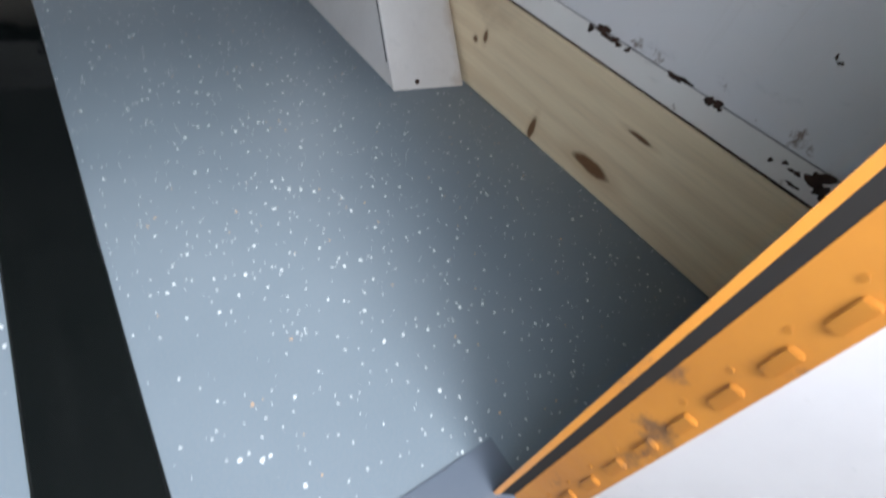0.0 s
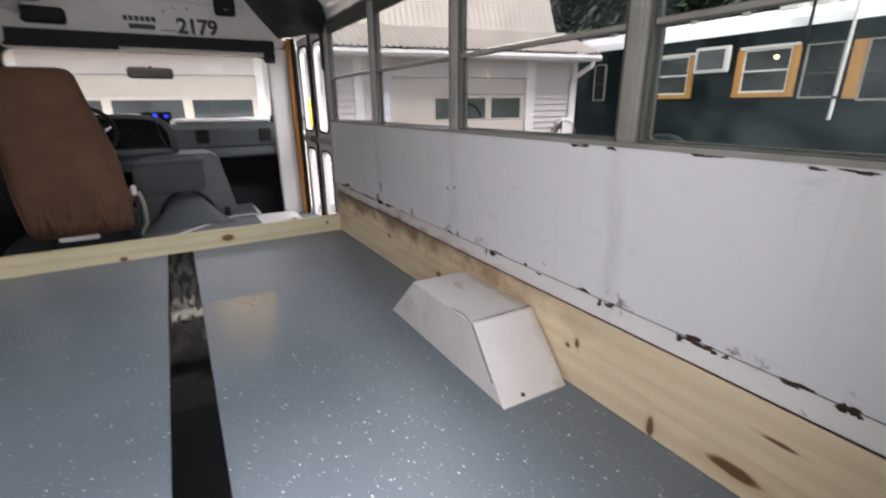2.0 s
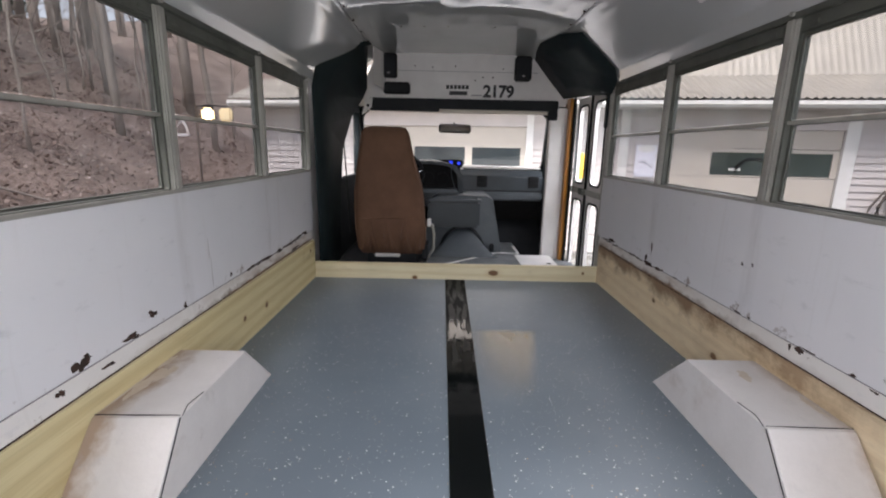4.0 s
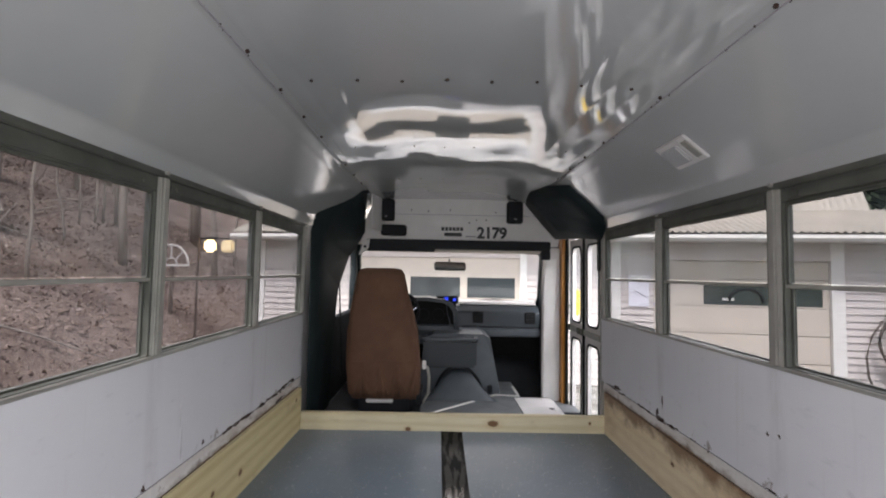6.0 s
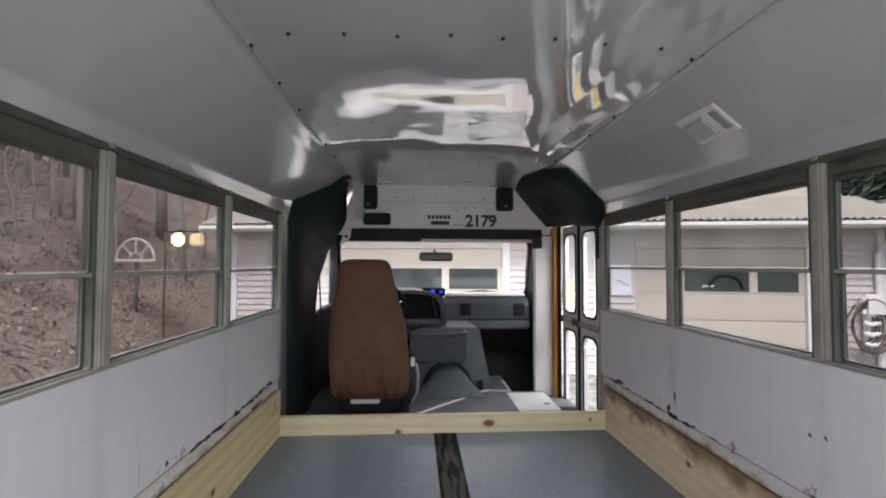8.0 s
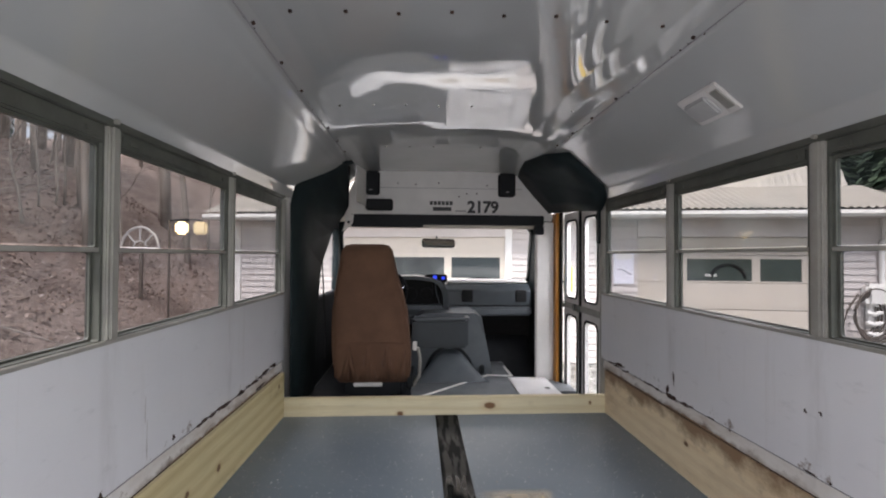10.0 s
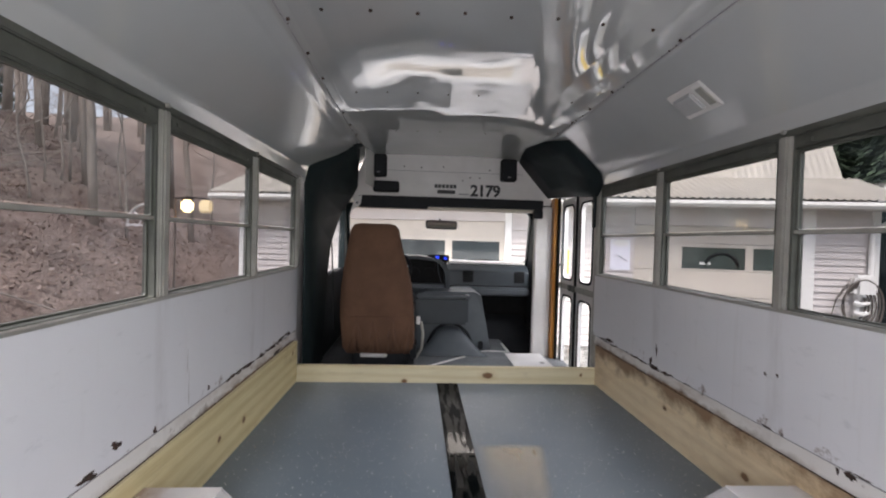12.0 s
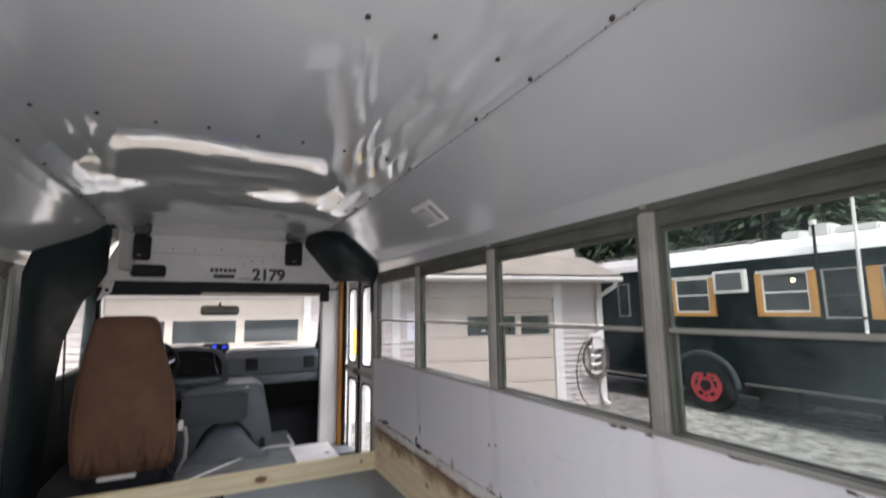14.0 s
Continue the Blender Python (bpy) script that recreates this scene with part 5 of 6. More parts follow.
part("hub", disc(bmesh.new(), wm @ Vector((0, 0, 0)), wm.to_3x3() @ Vector((0, 0, 1)), 0.07, 0.05), M_DARKPL, wheel)
for a in (20, 160, 270):
    part("spoke", tube(bmesh.new(), [wm @ Vector((0, 0, 0)), wm @ Vector((0.19 * math.cos(radians(a)), 0.19 * math.sin(radians(a)), 0))], 0.013), M_DARKPL, wheel)
part("column", tube(bmesh.new(), [(-0.545, 4.03, 0.62), (-0.52, 4.35, 0.42)], 0.04), M_DARKPL, wheel)
part("shift_lever", tube(bmesh.new(), [(-0.53, 4.15, 0.56), (-0.37, 4.1, 0.66)], 0.008), M_CHROME, wheel)
gps = thing("dash_display", "small dark device with a lit blue screen on the dash", "device")
part("case", bbox(-0.20, 0.0, 4.36, 4.40, 0.685, 0.755, bev=0.008), M_BLACK, gps)
part("stand", bbox(-0.13, -0.07, 4.36, 4.42, 0.60, 0.705), M_BLACK, gps)
part("screen", bbox(-0.125, -0.095, 4.357, 4.361, 0.715, 0.745), M_BLUE, gps, "lit blue screen")
part("screen_icon", bbox(-0.05, -0.022, 4.357, 4.361, 0.712, 0.735), M_BLUE, gps)
part("cable", tube(bmesh.new(), [(-0.11, 4.35, 0.70), (-0.10, 4.30, 0.60), (-0.07, 4.24, 0.50), (-0.06, 4.22, 0.43), (-0.12, 4.22, 0.36), (-0.22, 4.22, 0.34)], 0.004, 6), M_GREYPL, gps, "thin grey cable")
mirror = thing("rear_view_mirror", "black-framed rear-view mirror at the top of the windshield", "mirror")
tilt = Matrix.Translation((-0.083, 4.31, 1.03)) @ Matrix.Rotation(radians(-9), 4, 'X') @ Matrix.Rotation(radians(4), 4, 'Z')
part("shell", bbox(-0.146, 0.146, -0.012, 0.013, -0.040, 0.040, bev=0.012, m=tilt), M_BLACK, mirror)
part("mirror_glass", bbox(-0.134, 0.134, -0.0155, -0.0125, -0.030, 0.030, m=tilt), mat("mirror_silver", (0.55, 0.56, 0.57), (0.5, 0.51, 0.52), 3, 0.03, metal=1.0, rvar=0.01), mirror)
part("stem", tube(bmesh.new(), [(-0.083, 4.325, 1.03), (-0.083, 4.68, 1.10)], 0.009), M_BLACK, mirror)

# cab shell: windshield surround, sides, roof
cab = thing("cab_shell", "dark-trimmed van cab round the windshield", "wall", kind="structure")


def putw(u, v, d):
    return (u, 4.70 + d + (0.69 - v) * 0.35 + 0.12, v)


part("windshield_frame", ring(bmesh.new(), rrect(-1.06, 0.90, 0.30, 1.32, 0.02, 6), rrect(-0.975, 0.835, 0.64, 1.20, 0.10, 6), putw, 0.0, 0.05), M_DKGREEN, cab)
p = part("windshield", loft(bmesh.new(), [[putw(-0.985, z, 0.03), putw(0.845, z, 0.03)] for z in (0.62, 1.22)]), M_GLASS_C, cab, "clear windshield glass")
p.visible_shadow = False
for k, x in enumerate((-0.75, 0.05)):
    part("wiper", tube(bmesh.new(), [(x, 4.92, 0.665), (x + 0.35, 4.93, 0.70), (x + 0.62, 4.95, 0.675)], 0.009, 6), M_BLACK, cab)
part("cab_roof", bbox(-1.06, 0.88, YBH + 0.02, 4.95, 1.235, 1.255), M_GDOOR, cab, "beige cab headliner")
for sg, xs in ((1, 0.845), (-1, -1.0)):
    x0, x1 = min(xs, xs + sg * 0.06), max(xs, xs + sg * 0.06)
    part("door_lower", bbox(x0, x1, YBH + 0.055 if sg > 0 else 3.60, 4.95, -0.5, 0.60, bev=0.01), M_DARKPL, cab, "dark cab door lower panel")
    part("pillar_front", prism(bmesh.new(), [(x0, 4.60, 0.60), (x0, 4.95, 0.60), (x0, 4.78, 1.235), (x0, 4.62, 1.235)], (x1 - x0, 0, 0)), M_DKGREEN, cab)
    part("pillar_rear", bbox(x0, x1, 3.955 if sg > 0 else 3.60, 4.0 if sg > 0 else 3.72, 0.60, 1.235), M_DKGREEN, cab)
    part("roof_rail", bbox(x0, x1, 3.955 if sg > 0 else 3.60, 4.85, 1.17, 1.235), M_DKGREEN, cab)
    p = part("side_glass", bbox(xs + sg * 0.02, xs + sg * 0.024, 3.7, 4.75, 0.6, 1.17), M_GLASS_C, cab)
    p.visible_shadow = False
part("belt_strap", prism(bmesh.new(), [(-0.965, 3.66, 1.12), (-0.965, 3.70, 1.12), (-0.90, 3.62, 0.2), (-0.90, 3.58, 0.2)], (0.003, 0, 0)), M_BLACK, cab, "black seat belt strap")
mb = thing("corner_bracket", "pale metal bracket where the header meets the dark trim", "bracket")
part("plate", prism(bmesh.new(), [(-0.83, 3.80, 1.10), (-0.755, 3.80, 1.16), (-0.745, 3.80, 1.235), (-0.80, 3.80, 1.20)], (0, 0.02, 0)), M_WHITE, mb)
part("bolt", disc(bmesh.new(), (-0.78, 3.795, 1.17), (0, 1, 0), 0.012, 0.012, 10), M_CHROME, mb)
part("firewall", bbox(-1.0, 0.86, 4.78, 4.82, -0.6, 0.5), M_BLACK, cab, "dark firewall under the dash")
part("footwell_carpet", prism(bmesh.new(), [(0.30, 4.25, -0.115), (0.80, 4.25, -0.115), (0.80, 4.75, 0.15), (0.30, 4.75, 0.15)], (0, 0, -0.02)), M_DARKPL, cab, "dark carpet in the passenger footwell")
# hood outside, so that the view over the dash is closed
bm = prism(bmesh.new(), [(-0.97, 5.0, 0.30), (-0.97, 5.0, 0.645), (-0.97, 5.25, 0.64), (-0.97, 5.7, 0.56), (-0.97, 5.95, 0.45), (-0.97, 5.95, -0.3), (-0.97, 5.0, -0.3)], (1.76, 0, 0))
hood = tagged(soften(part("hood", bm, M_TRIM), 0.05, 3), "pale van hood ahead of the windshield", "hood", kind="structure")
# outside mirror on the cab's door side
side_mirror = thing("side_mirror", "yellow-painted outside mirror beside the cab", "mirror")
part("shell", bbox(1.045, 1.115, 4.31, 4.36, 0.60, 0.84, bev=0.012), M_YELLOW, side_mirror)
part("arm", tube(bmesh.new(), [(0.90, 4.40, 0.66), (1.00, 4.36, 0.68), (1.06, 4.34, 0.70)], 0.010, 8), M_BLACK, side_mirror)

# ---- outside ----
GZ = -0.94


def ground_z(x, y):
    z = GZ + 0.03 * noise.noise(Vector((x * 0.4, y * 0.4, 0)))
    if x < -4.2:
        d = -4.2 - x
        dd = d if d < 8 else 8 + 1.6 * (1 - math.exp(-(d - 8) / 1.6)) + 0.03 * (d - 8)
        z += 0.62 * dd * min(1, d / 1.5) + 0.25 * noise.noise(Vector((x * 0.5, y * 0.5, 1))) * min(1, d)
    if x > 14:
        d = x - 14
        z += 0.30 * min(d, 60) * min(1, d / 6) * (0.5 + 0.5 * min(1, max(0, (y - 5) / 4)))
    if y > 22:
        z += 0.25 * min(y - 22, 60)
    return z


def steps(lims):
    out = [lims[0][0]]
    for a, b, s in lims:
        while out[-1] < b - 1e-6:
            out.append(min(b, out[-1] + s))
    return out


gx = steps([(-260, -60, 20), (-60, -16, 3), (-16, 18, 0.45), (18, 60, 4), (60, 260, 20)])
gy = steps([(-260, -20, 20), (-20, 22, 0.45), (22, 60, 4), (60, 260, 20)])
ground = tagged(part("ground", loft(bmesh.new(), [[(x, y, ground_z(x, y)) for x in gx] for y in gy]), M_GROUND, smooth=True), "grey gravel yard running into a leaf-covered bank", "ground", kind="structure")

# dead leaves on the bank
random.seed(21)
verts, faces = [], []
for k in range(46000):
    x, y = -4.0 - 12 * random.random() ** 1.3, random.uniform(0.5, 17)
    c = Vector((x, y, ground_z(x, y) + random.uniform(0.01, 0.05)))
    s = random.choice((0.016, 0.022, 0.03, 0.045)) * random.uniform(0.7, 1.1)
    r = Euler((random.uniform(-0.9, 0.9), random.uniform(-0.9, 0.9), random.uniform(0, 6.3))).to_matrix()
    i = len(verts)
    for u, v in ((-1, -0.1), (-0.2, -0.6), (1, 0), (-0.1, 0.6)):
        verts.append(c + r @ Vector((u * s, v * s, 0.15 * s * u * u)))
    faces.append((i, i + 1, i + 2, i + 3))
me = bpy.data.meshes.new("dead_leaves")
me.from_pydata(verts, [], faces)
me.materials.append(M_LEAF)
tagged(new("dead_leaves", me), "brown dead leaves lying over the wooded bank", "leaves", kind="stuff")


def bare_tree(x, y, h, r, lean):
    t = thing("bare_tree", "leafless grey-barked tree on the bank", "tree", "bare trees")
    z = ground_z(x, y) - 0.2
    base = Vector((x, y, z))
    top = base + Vector((lean, random.uniform(-0.4, 0.4), h))
    path = [base.lerp(top, k / 7) + Vector((random.uniform(-0.06, 0.06), random.uniform(-0.06, 0.06), 0)) * k * 0.5 for k in range(8)]
    part("trunk", tube(bmesh.new(), path, r, 8, r * 0.3), M_BARK, t, smooth=True)
    bm = bmesh.new()
    for k in range(9):
        f = random.uniform(0.25, 0.98)
        p = base.lerp(top, f)
        a = random.uniform(0, 6.28)
        ln = h * 0.28 * (1.1 - f) + 0.6
        q = p + Vector((math.cos(a) * ln, math.sin(a) * ln, ln * random.uniform(0.3, 0.9)))
        mid = p.lerp(q, 0.5) + Vector((0, 0, -0.06 * ln))
        tube(bm, [p, mid, q], r * 0.3, 5, r * 0.06)
        for j in range(4):
            b = p.lerp(q, random.uniform(0.3, 0.95))
            a2 = a + random.uniform(-1.2, 1.2)
            l2 = ln * random.uniform(0.25, 0.5)
            tube(bm, [b, b + Vector((math.cos(a2) * l2, math.sin(a2) * l2, l2 * random.uniform(0.1, 0.9)))], r * 0.1, 4, r * 0.03)
    tagged(part("limbs", bm, M_BARK, t), kind="stuff")
    return t


random.seed(33)
for x, y in ((-7.5, 6.2), (-8.4, 8.3), (-9.5, 7.1), (-7.2, 10.2), (-10.5, 10.5), (-12, 8.2), (-9.0, 12.5), (-11, 13.5), (-13.5, 11), (-14, 6.5), (-10.2, 4.5), (-12.5, 3), (-15, 9), (-16, 13), (-12, 16), (-8.5, 15.5), (-6.8, 13.5), (-17, 5), (-14.5, 16.5), (-18, 10), (-11.3, 6.0), (-13, 13.8), (-9.8, 9.2), (-11.8, 11.8), (-14.8, 7.8), (-16.5, 7), (-16, 11), (-19, 13), (-20, 8), (-19, 5), (-21, 11), (-22, 6), (-17.5, 15.5), (-20.5, 15), (-23, 13), (-15.5, 4), (-18.5, 2), (-22.5, 3)):
    bare_tree(x, y, random.uniform(9, 14), random.uniform(0.08, 0.17), random.uniform(-0.6, 0.6))
# the wood behind the crest
for k in range(64):
    x, y = -13 - 20 * random.random() ** 1.2, random.uniform(2, 40)
    bare_tree(x, y, random.uniform(10, 15), random.uniform(0.08, 0.2), random.uniform(-0.6, 0.6))
# thin saplings between them
for k in range(46):
    x, y = -6.2 - 13 * random.random(), random.uniform(1.5, 17)
    bare_tree(x, y, random.uniform(3, 7), random.uniform(0.022, 0.05), random.uniform(-0.5, 0.5))
# fallen branches
for k in range(18):
    x, y, a = random.uniform(-10, -5.2), random.uniform(2.5, 10), random.uniform(0, 3.1)
    fb = thing("fallen_branch", "pale fallen branch lying on the leafy bank", "branch", "fallen branches")
    q = [(x + d * math.cos(a), y + d * math.sin(a)) for d in (0, 0.8, 1.7)]
    part("stick", tube(bmesh.new(), [(u, v, ground_z(u, v) + 0.06 + 0.05 * n) for n, (u, v) in enumerate(q)], random.uniform(0.015, 0.035), 6, 0.008), M_BARK, fb)
fb = thing("fallen_branch", "long pale fallen branch lying up the leafy bank", "branch", "fallen branches")
part("stick", tube(bmesh.new(), [(-7.5, 6.0, ground_z(-7.5, 6.0) + 0.1), (-8.3, 7.2, ground_z(-8.3, 7.2) + 0.25), (-8.6, 8.4, ground_z(-8.6, 8.4) + 0.6)], 0.04, 6, 0.015), M_BARK, fb)


def conifer(x, y, h, w):
    t = thing("evergreen_tree", "dark green evergreen tree at the edge of the wood", "tree", "evergreen trees")
    z = ground_z(x, y) - 0.2
    part("trunk", tube(bmesh.new(), [(x, y, z), (x, y, z + h)], 0.2, 7, 0.03), M_BARK, t)
    verts, faces = [], []
    for k in range(2600):
        f = random.random() ** 0.8
        a = random.uniform(0, 6.28)
        rad = w * (1 - f) * random.uniform(0.25, 1.0) * (0.75 + 0.25 * math.sin(a * 3 + x)) + 0.05
        c = Vector((x + rad * math.cos(a), y + rad * math.sin(a), z + h * (0.12 + 0.88 * f) - 0.28 * rad + random.uniform(-0.2, 0.2)))
        s = random.uniform(0.12, 0.3)
        r = Euler((random.uniform(-0.6, 0.6), random.uniform(-0.2, 0.8), a)).to_matrix()
        i = len(verts)
        for u, v in ((-1, 0), (0, -0.35), (1.1, 0), (0, 0.35)):
            verts.append(c + r @ Vector((u * s, v * s, -0.1 * s * u)))
        faces.append((i, i + 1, i + 2, i + 3))
    me = bpy.data.meshes.new("crown")
    me.from_pydata(verts, [], faces)
    me.materials.append(M_NEEDLE)
    c = new("crown", me)
    c.parent = t
    return t


random.seed(5)
for k in range(30):
    conifer(random.uniform(16, 23), 6.5 + 0.55 * k + random.uniform(-0.8, 0.8), random.uniform(8, 11), random.uniform(2.4, 3.4))
for k in range(16):
    conifer(random.uniform(-42, -34), 6 + 2.6 * k + random.uniform(-1, 1), random.uniform(8, 12), random.uniform(2.5, 3.5))
for k in range(12):
    conifer(random.uniform(25, 30), 6.5 + 1.6 * k, random.uniform(11, 14), random.uniform(3, 4))

# garage across the front, turned a little towards the bus; built in its own axes, x along the front wall, y into it
GAR_M = Matrix.Translation((7.1, 7.15, 0)) @ Matrix.Rotation(radians(-10.8), 4, 'Z')
gar = thing("garage", "cream-sided garage with two panelled doors and a corrugated roof", "garage")
gar.matrix_world = GAR_M
G0, G1 = -11.05, 0.10
D1 = (-8.95, -5.93)
D2 = (-3.69, -1.03)
EAVE = 1.58
bm = bmesh.new()
for a, b in ((G0, D1[0]), (D1[1], D2[0]), (D2[1], G1)):
    box(bm, a, b, 0.02, 0.16, GZ - 0.2, 1.9)
for d in (D1, D2):
    box(bm, d[0], d[1], 0.02, 0.16, 1.26, 1.9)
box(bm, G0, G0 + 0.15, 0.16, 6.5, GZ - 0.2, 1.9)
box(bm, G1 - 0.15, G1, 0.16, 6.5, GZ - 0.2, 1.9)
box(bm, G0 + 0.15, G1 - 0.15, 6.4, 6.5, GZ - 0.2, 1.9)
part("wall", bm, M_SIDING, gar)
part("garage_floor", bbox(G0 + 0.15, G1 - 0.15, 0.16, 6.4, GZ - 0.2, GZ + 0.04), M_ALU_D, gar)
for x0, x1 in ((G0 - 0.02, G0 + 0.10), (D1[0] - 0.11, D1[0]), (D1[1], D1[1] + 0.12), (D2[1], D2[1] + 0.19), (G1 - 0.08, G1 + 0.02), (-4.37, -4.22)):
    part("trim_board", bbox(x0, x1, -0.03, 0.02, GZ, EAVE - 0.02), M_TRIM, gar)
for d in (D1, D2):
    part("door_head", bbox(d[0], d[1], -0.022, 0.02, 1.26, EAVE - 0.02), M_SIDING, gar)
for d, wins in ((D1, ((-8.85, -8.09), (-7.97, -7.02), (-6.89, -6.02))), (D2, ((-2.89, -1.87), (-1.75, -1.12)))):
    gd = thing("garage_door", "", "")
    gd.parent = gar
    for z0, z1 in ((GZ + 0.01, -0.40), (-0.39, 0.045), (0.055, 0.495), (0.505, 0.95), (0.96, 1.255)):
        if z0 == 0.505:
            bm = bmesh.new()
            box(bm, d[0], d[1], 0.03, 0.07, z0, 0.525)
            box(bm, d[0], d[1], 0.03, 0.07, 0.895, z1)
            xs = [d[0]] + [v for w in wins for v in w] + [d[1]]
            for a, b in zip(xs[0::2], xs[1::2]):
                box(bm, a, b, 0.03, 0.07, 0.525, 0.895)
            part("door_section", bm, M_GDOOR, gd)
            for a, b in wins:
                part("window", bbox(a, b, 0.045, 0.055, 0.525, 0.895), M_GLASS_D, gd, "dark garage door window")
        else:
            sec_ = part("door_section", bbox(d[0], d[1], 0.03, 0.07, z0, z1, bev=0.006), M_GDOOR, gd)
            n = 4
            w = (d[1] - d[0]) / n
            for k in range(n):
                part("raised_panel", bbox(d[0] + k * w + 0.05, d[0] + (k + 1) * w - 0.05, 0.024, 0.031, z0 + 0.05, z1 - 0.05, bev=0.004), M_GDOOR, sec_)
# clapboards
for a, b in ((G0 + 0.10, D1[0] - 0.11), (D1[1] + 0.12, -4.37), (-4.22, D2[0]), (D2[1] + 0.19, G1 - 0.08)):
    for k in range(21):
        z = GZ + 0.03 + 0.112 * k
        part("clapboard", prism(bmesh.new(), [(a, 0.02, z), (a, -0.014, z), (a, 0.010, z + 0.11), (a, 0.02, z + 0.11)], (b - a, 0, 0)), M_SIDING, gar)
part("soffit", bbox(G0 - 0.3, G1 + 0.17, -0.43, 0.03, EAVE - 0.02, EAVE), M_SIDING, gar)
part("gutter", prism(bmesh.new(), [(G0 - 0.35, -0.43, 1.655), (G0 - 0.35, -0.52, 1.655), (G0 - 0.35, -0.535, 1.60), (G0 - 0.35, -0.50, 1.555), (G0 - 0.35, -0.43, 1.555)], (G1 - G0 + 0.55, 0, 0)), M_TRIM, gar, "white rain gutter")
# roof: a flared corrugated skirt, then the steep slope
xs = [G0 - 0.35 + 0.019 * k for k in range(int((G1 - G0 + 0.53) / 0.019))]
rows = [[(x, y, z + 0.016 * math.sin(2 * math.pi * x / 0.115)) for x in xs] for y, z in ((-0.53, 1.69), (0.1, 1.93), (0.75, 2.20))]
solid(part("roof_skirt", loft(bmesh.new(), rows), M_ROOF, gar, "weathered corrugated metal roof skirt"), 0.004)
xs2 = [x for x in xs if G0 + 0.1 < x < G1 - 0.05]
rows = [[(x, y, z + 0.006 * math.sin(2 * math.pi * x / 0.115)) for x in xs2] for y, z in ((0.73, 2.195), (1.2, 3.2), (2.0, 5.0), (3.2, 5.7))]
solid(part("roof_slope", loft(bmesh.new(), rows), M_ROOF, gar, "steep corrugated metal roof slope"), 0.004)
for x in (G0 + 0.11, G1 - 0.12):
    part("gable", prism(bmesh.new(), [(x, 0.15, 1.88), (x, 0.77, 2.15), (x, 1.23, 3.15), (x, 2.02, 4.95), (x, 3.2, 5.65), (x, 4.4, 4.95), (x, 6.4, 1.88)], (0.06, 0, 0)), M_SIDING, gar)
part("downspout", tube(bmesh.new(), [(0.17, -0.46, 1.56), (0.16, -0.42, 1.47), (0.01, -0.10, 1.27), (-0.02, -0.07, 1.17), (-0.02, -0.07, -0.68), (-0.01, -0.11, -0.82), (0.03, -0.25, -0.90)], 0.045, 8), M_TRIM, gar, "white downspout")
sg_ = thing("wall_sign", "pale paper sign with an oval and a scribbled sketch", "sign")
sg_.matrix_world = GAR_M
part("sheet", bbox(-4.09, -3.76, -0.024, -0.016, 0.46, 0.99), M_PAPER, sg_)
part("oval", prism(bmesh.new(), [(-3.92 + 0.15 * math.cos(a), -0.028, 0.93 + 0.06 * math.sin(a)) for a in [2 * math.pi * k / 20 for k in range(20)]], (0, 0.003, 0)), M_TRIM, sg_)
part("scribble", tube(bmesh.new(), [(-4.02, -0.026, 0.70), (-3.95, -0.026, 0.71), (-3.88, -0.026, 0.66), (-3.80, -0.026, 0.62)], 0.007, 5), M_INK, sg_)
part("dark_edge", bbox(-4.10, -3.75, -0.022, -0.015, 0.86, 0.872), M_GREYINK, sg_)
mbx = thing("utility_box", "white plastic utility box on the siding", "box")
mbx.matrix_world = GAR_M
part("case", bbox(-0.32, 0.02, -0.20, -0.012, 0.16, 0.52, bev=0.05), M_TRIM, mbx)
part("conduit", tube(bmesh.new(), [(-0.20, -0.06, 0.2), (-0.20, -0.06, -0.45)], 0.05, 8), M_TRIM, mbx)
for z in (0.07, -0.09, -0.25):
    part("reel_rib", tube(bmesh.new(), [(-0.30, -0.13, z), (-0.21, -0.16, z - 0.03), (-0.08, -0.13, z)], 0.035, 8), M_TRIM, mbx)
hose = thing("garden_hose", "coiled grey-brown hose hanging under the utility box", "hose")
hose.matrix_world = GAR_M
for k in range(6):
    r1 = 0.20 + 0.028 * k
    pts = [(-0.30 + 0.02 * k + r1 * 0.85 * math.cos(a), -0.13 - 0.012 * k, 0.02 + r1 * 1.25 * math.sin(a)) for a in [math.pi * (0.5 + 2 * j / 24) for j in range(25)]]
    part("coil", tube(bmesh.new(), pts, 0.016, 6), M_HOSE, hose, smooth=True)
part("loose_end", tube(bmesh.new(), [(-0.42, -0.14, 0.35), (-0.58, -0.15, 0.1), (-0.66, -0.16, -0.2), (-0.64, -0.16, -0.5), (-0.56, -0.17, -0.74), (-0.44, -0.2, -0.9)], 0.016, 6), M_HOSE, hose)
tyre = thing("stored_tyre", "dark round tyre behind the garage door window", "tyre")
tyre.matrix_world = GAR_M
part("tread", tube(bmesh.new(), [(-2.24 + 0.26 * math.cos(a), 0.040, 0.575 + 0.22 * math.sin(a)) for a in [math.pi * j / 14 for j in range(15)]], 0.028, 6), M_BLACK, tyre)
part("white_label", bbox(-2.60, -2.42, 0.036, 0.044, 0.60, 0.64), M_TRIM, tyre)

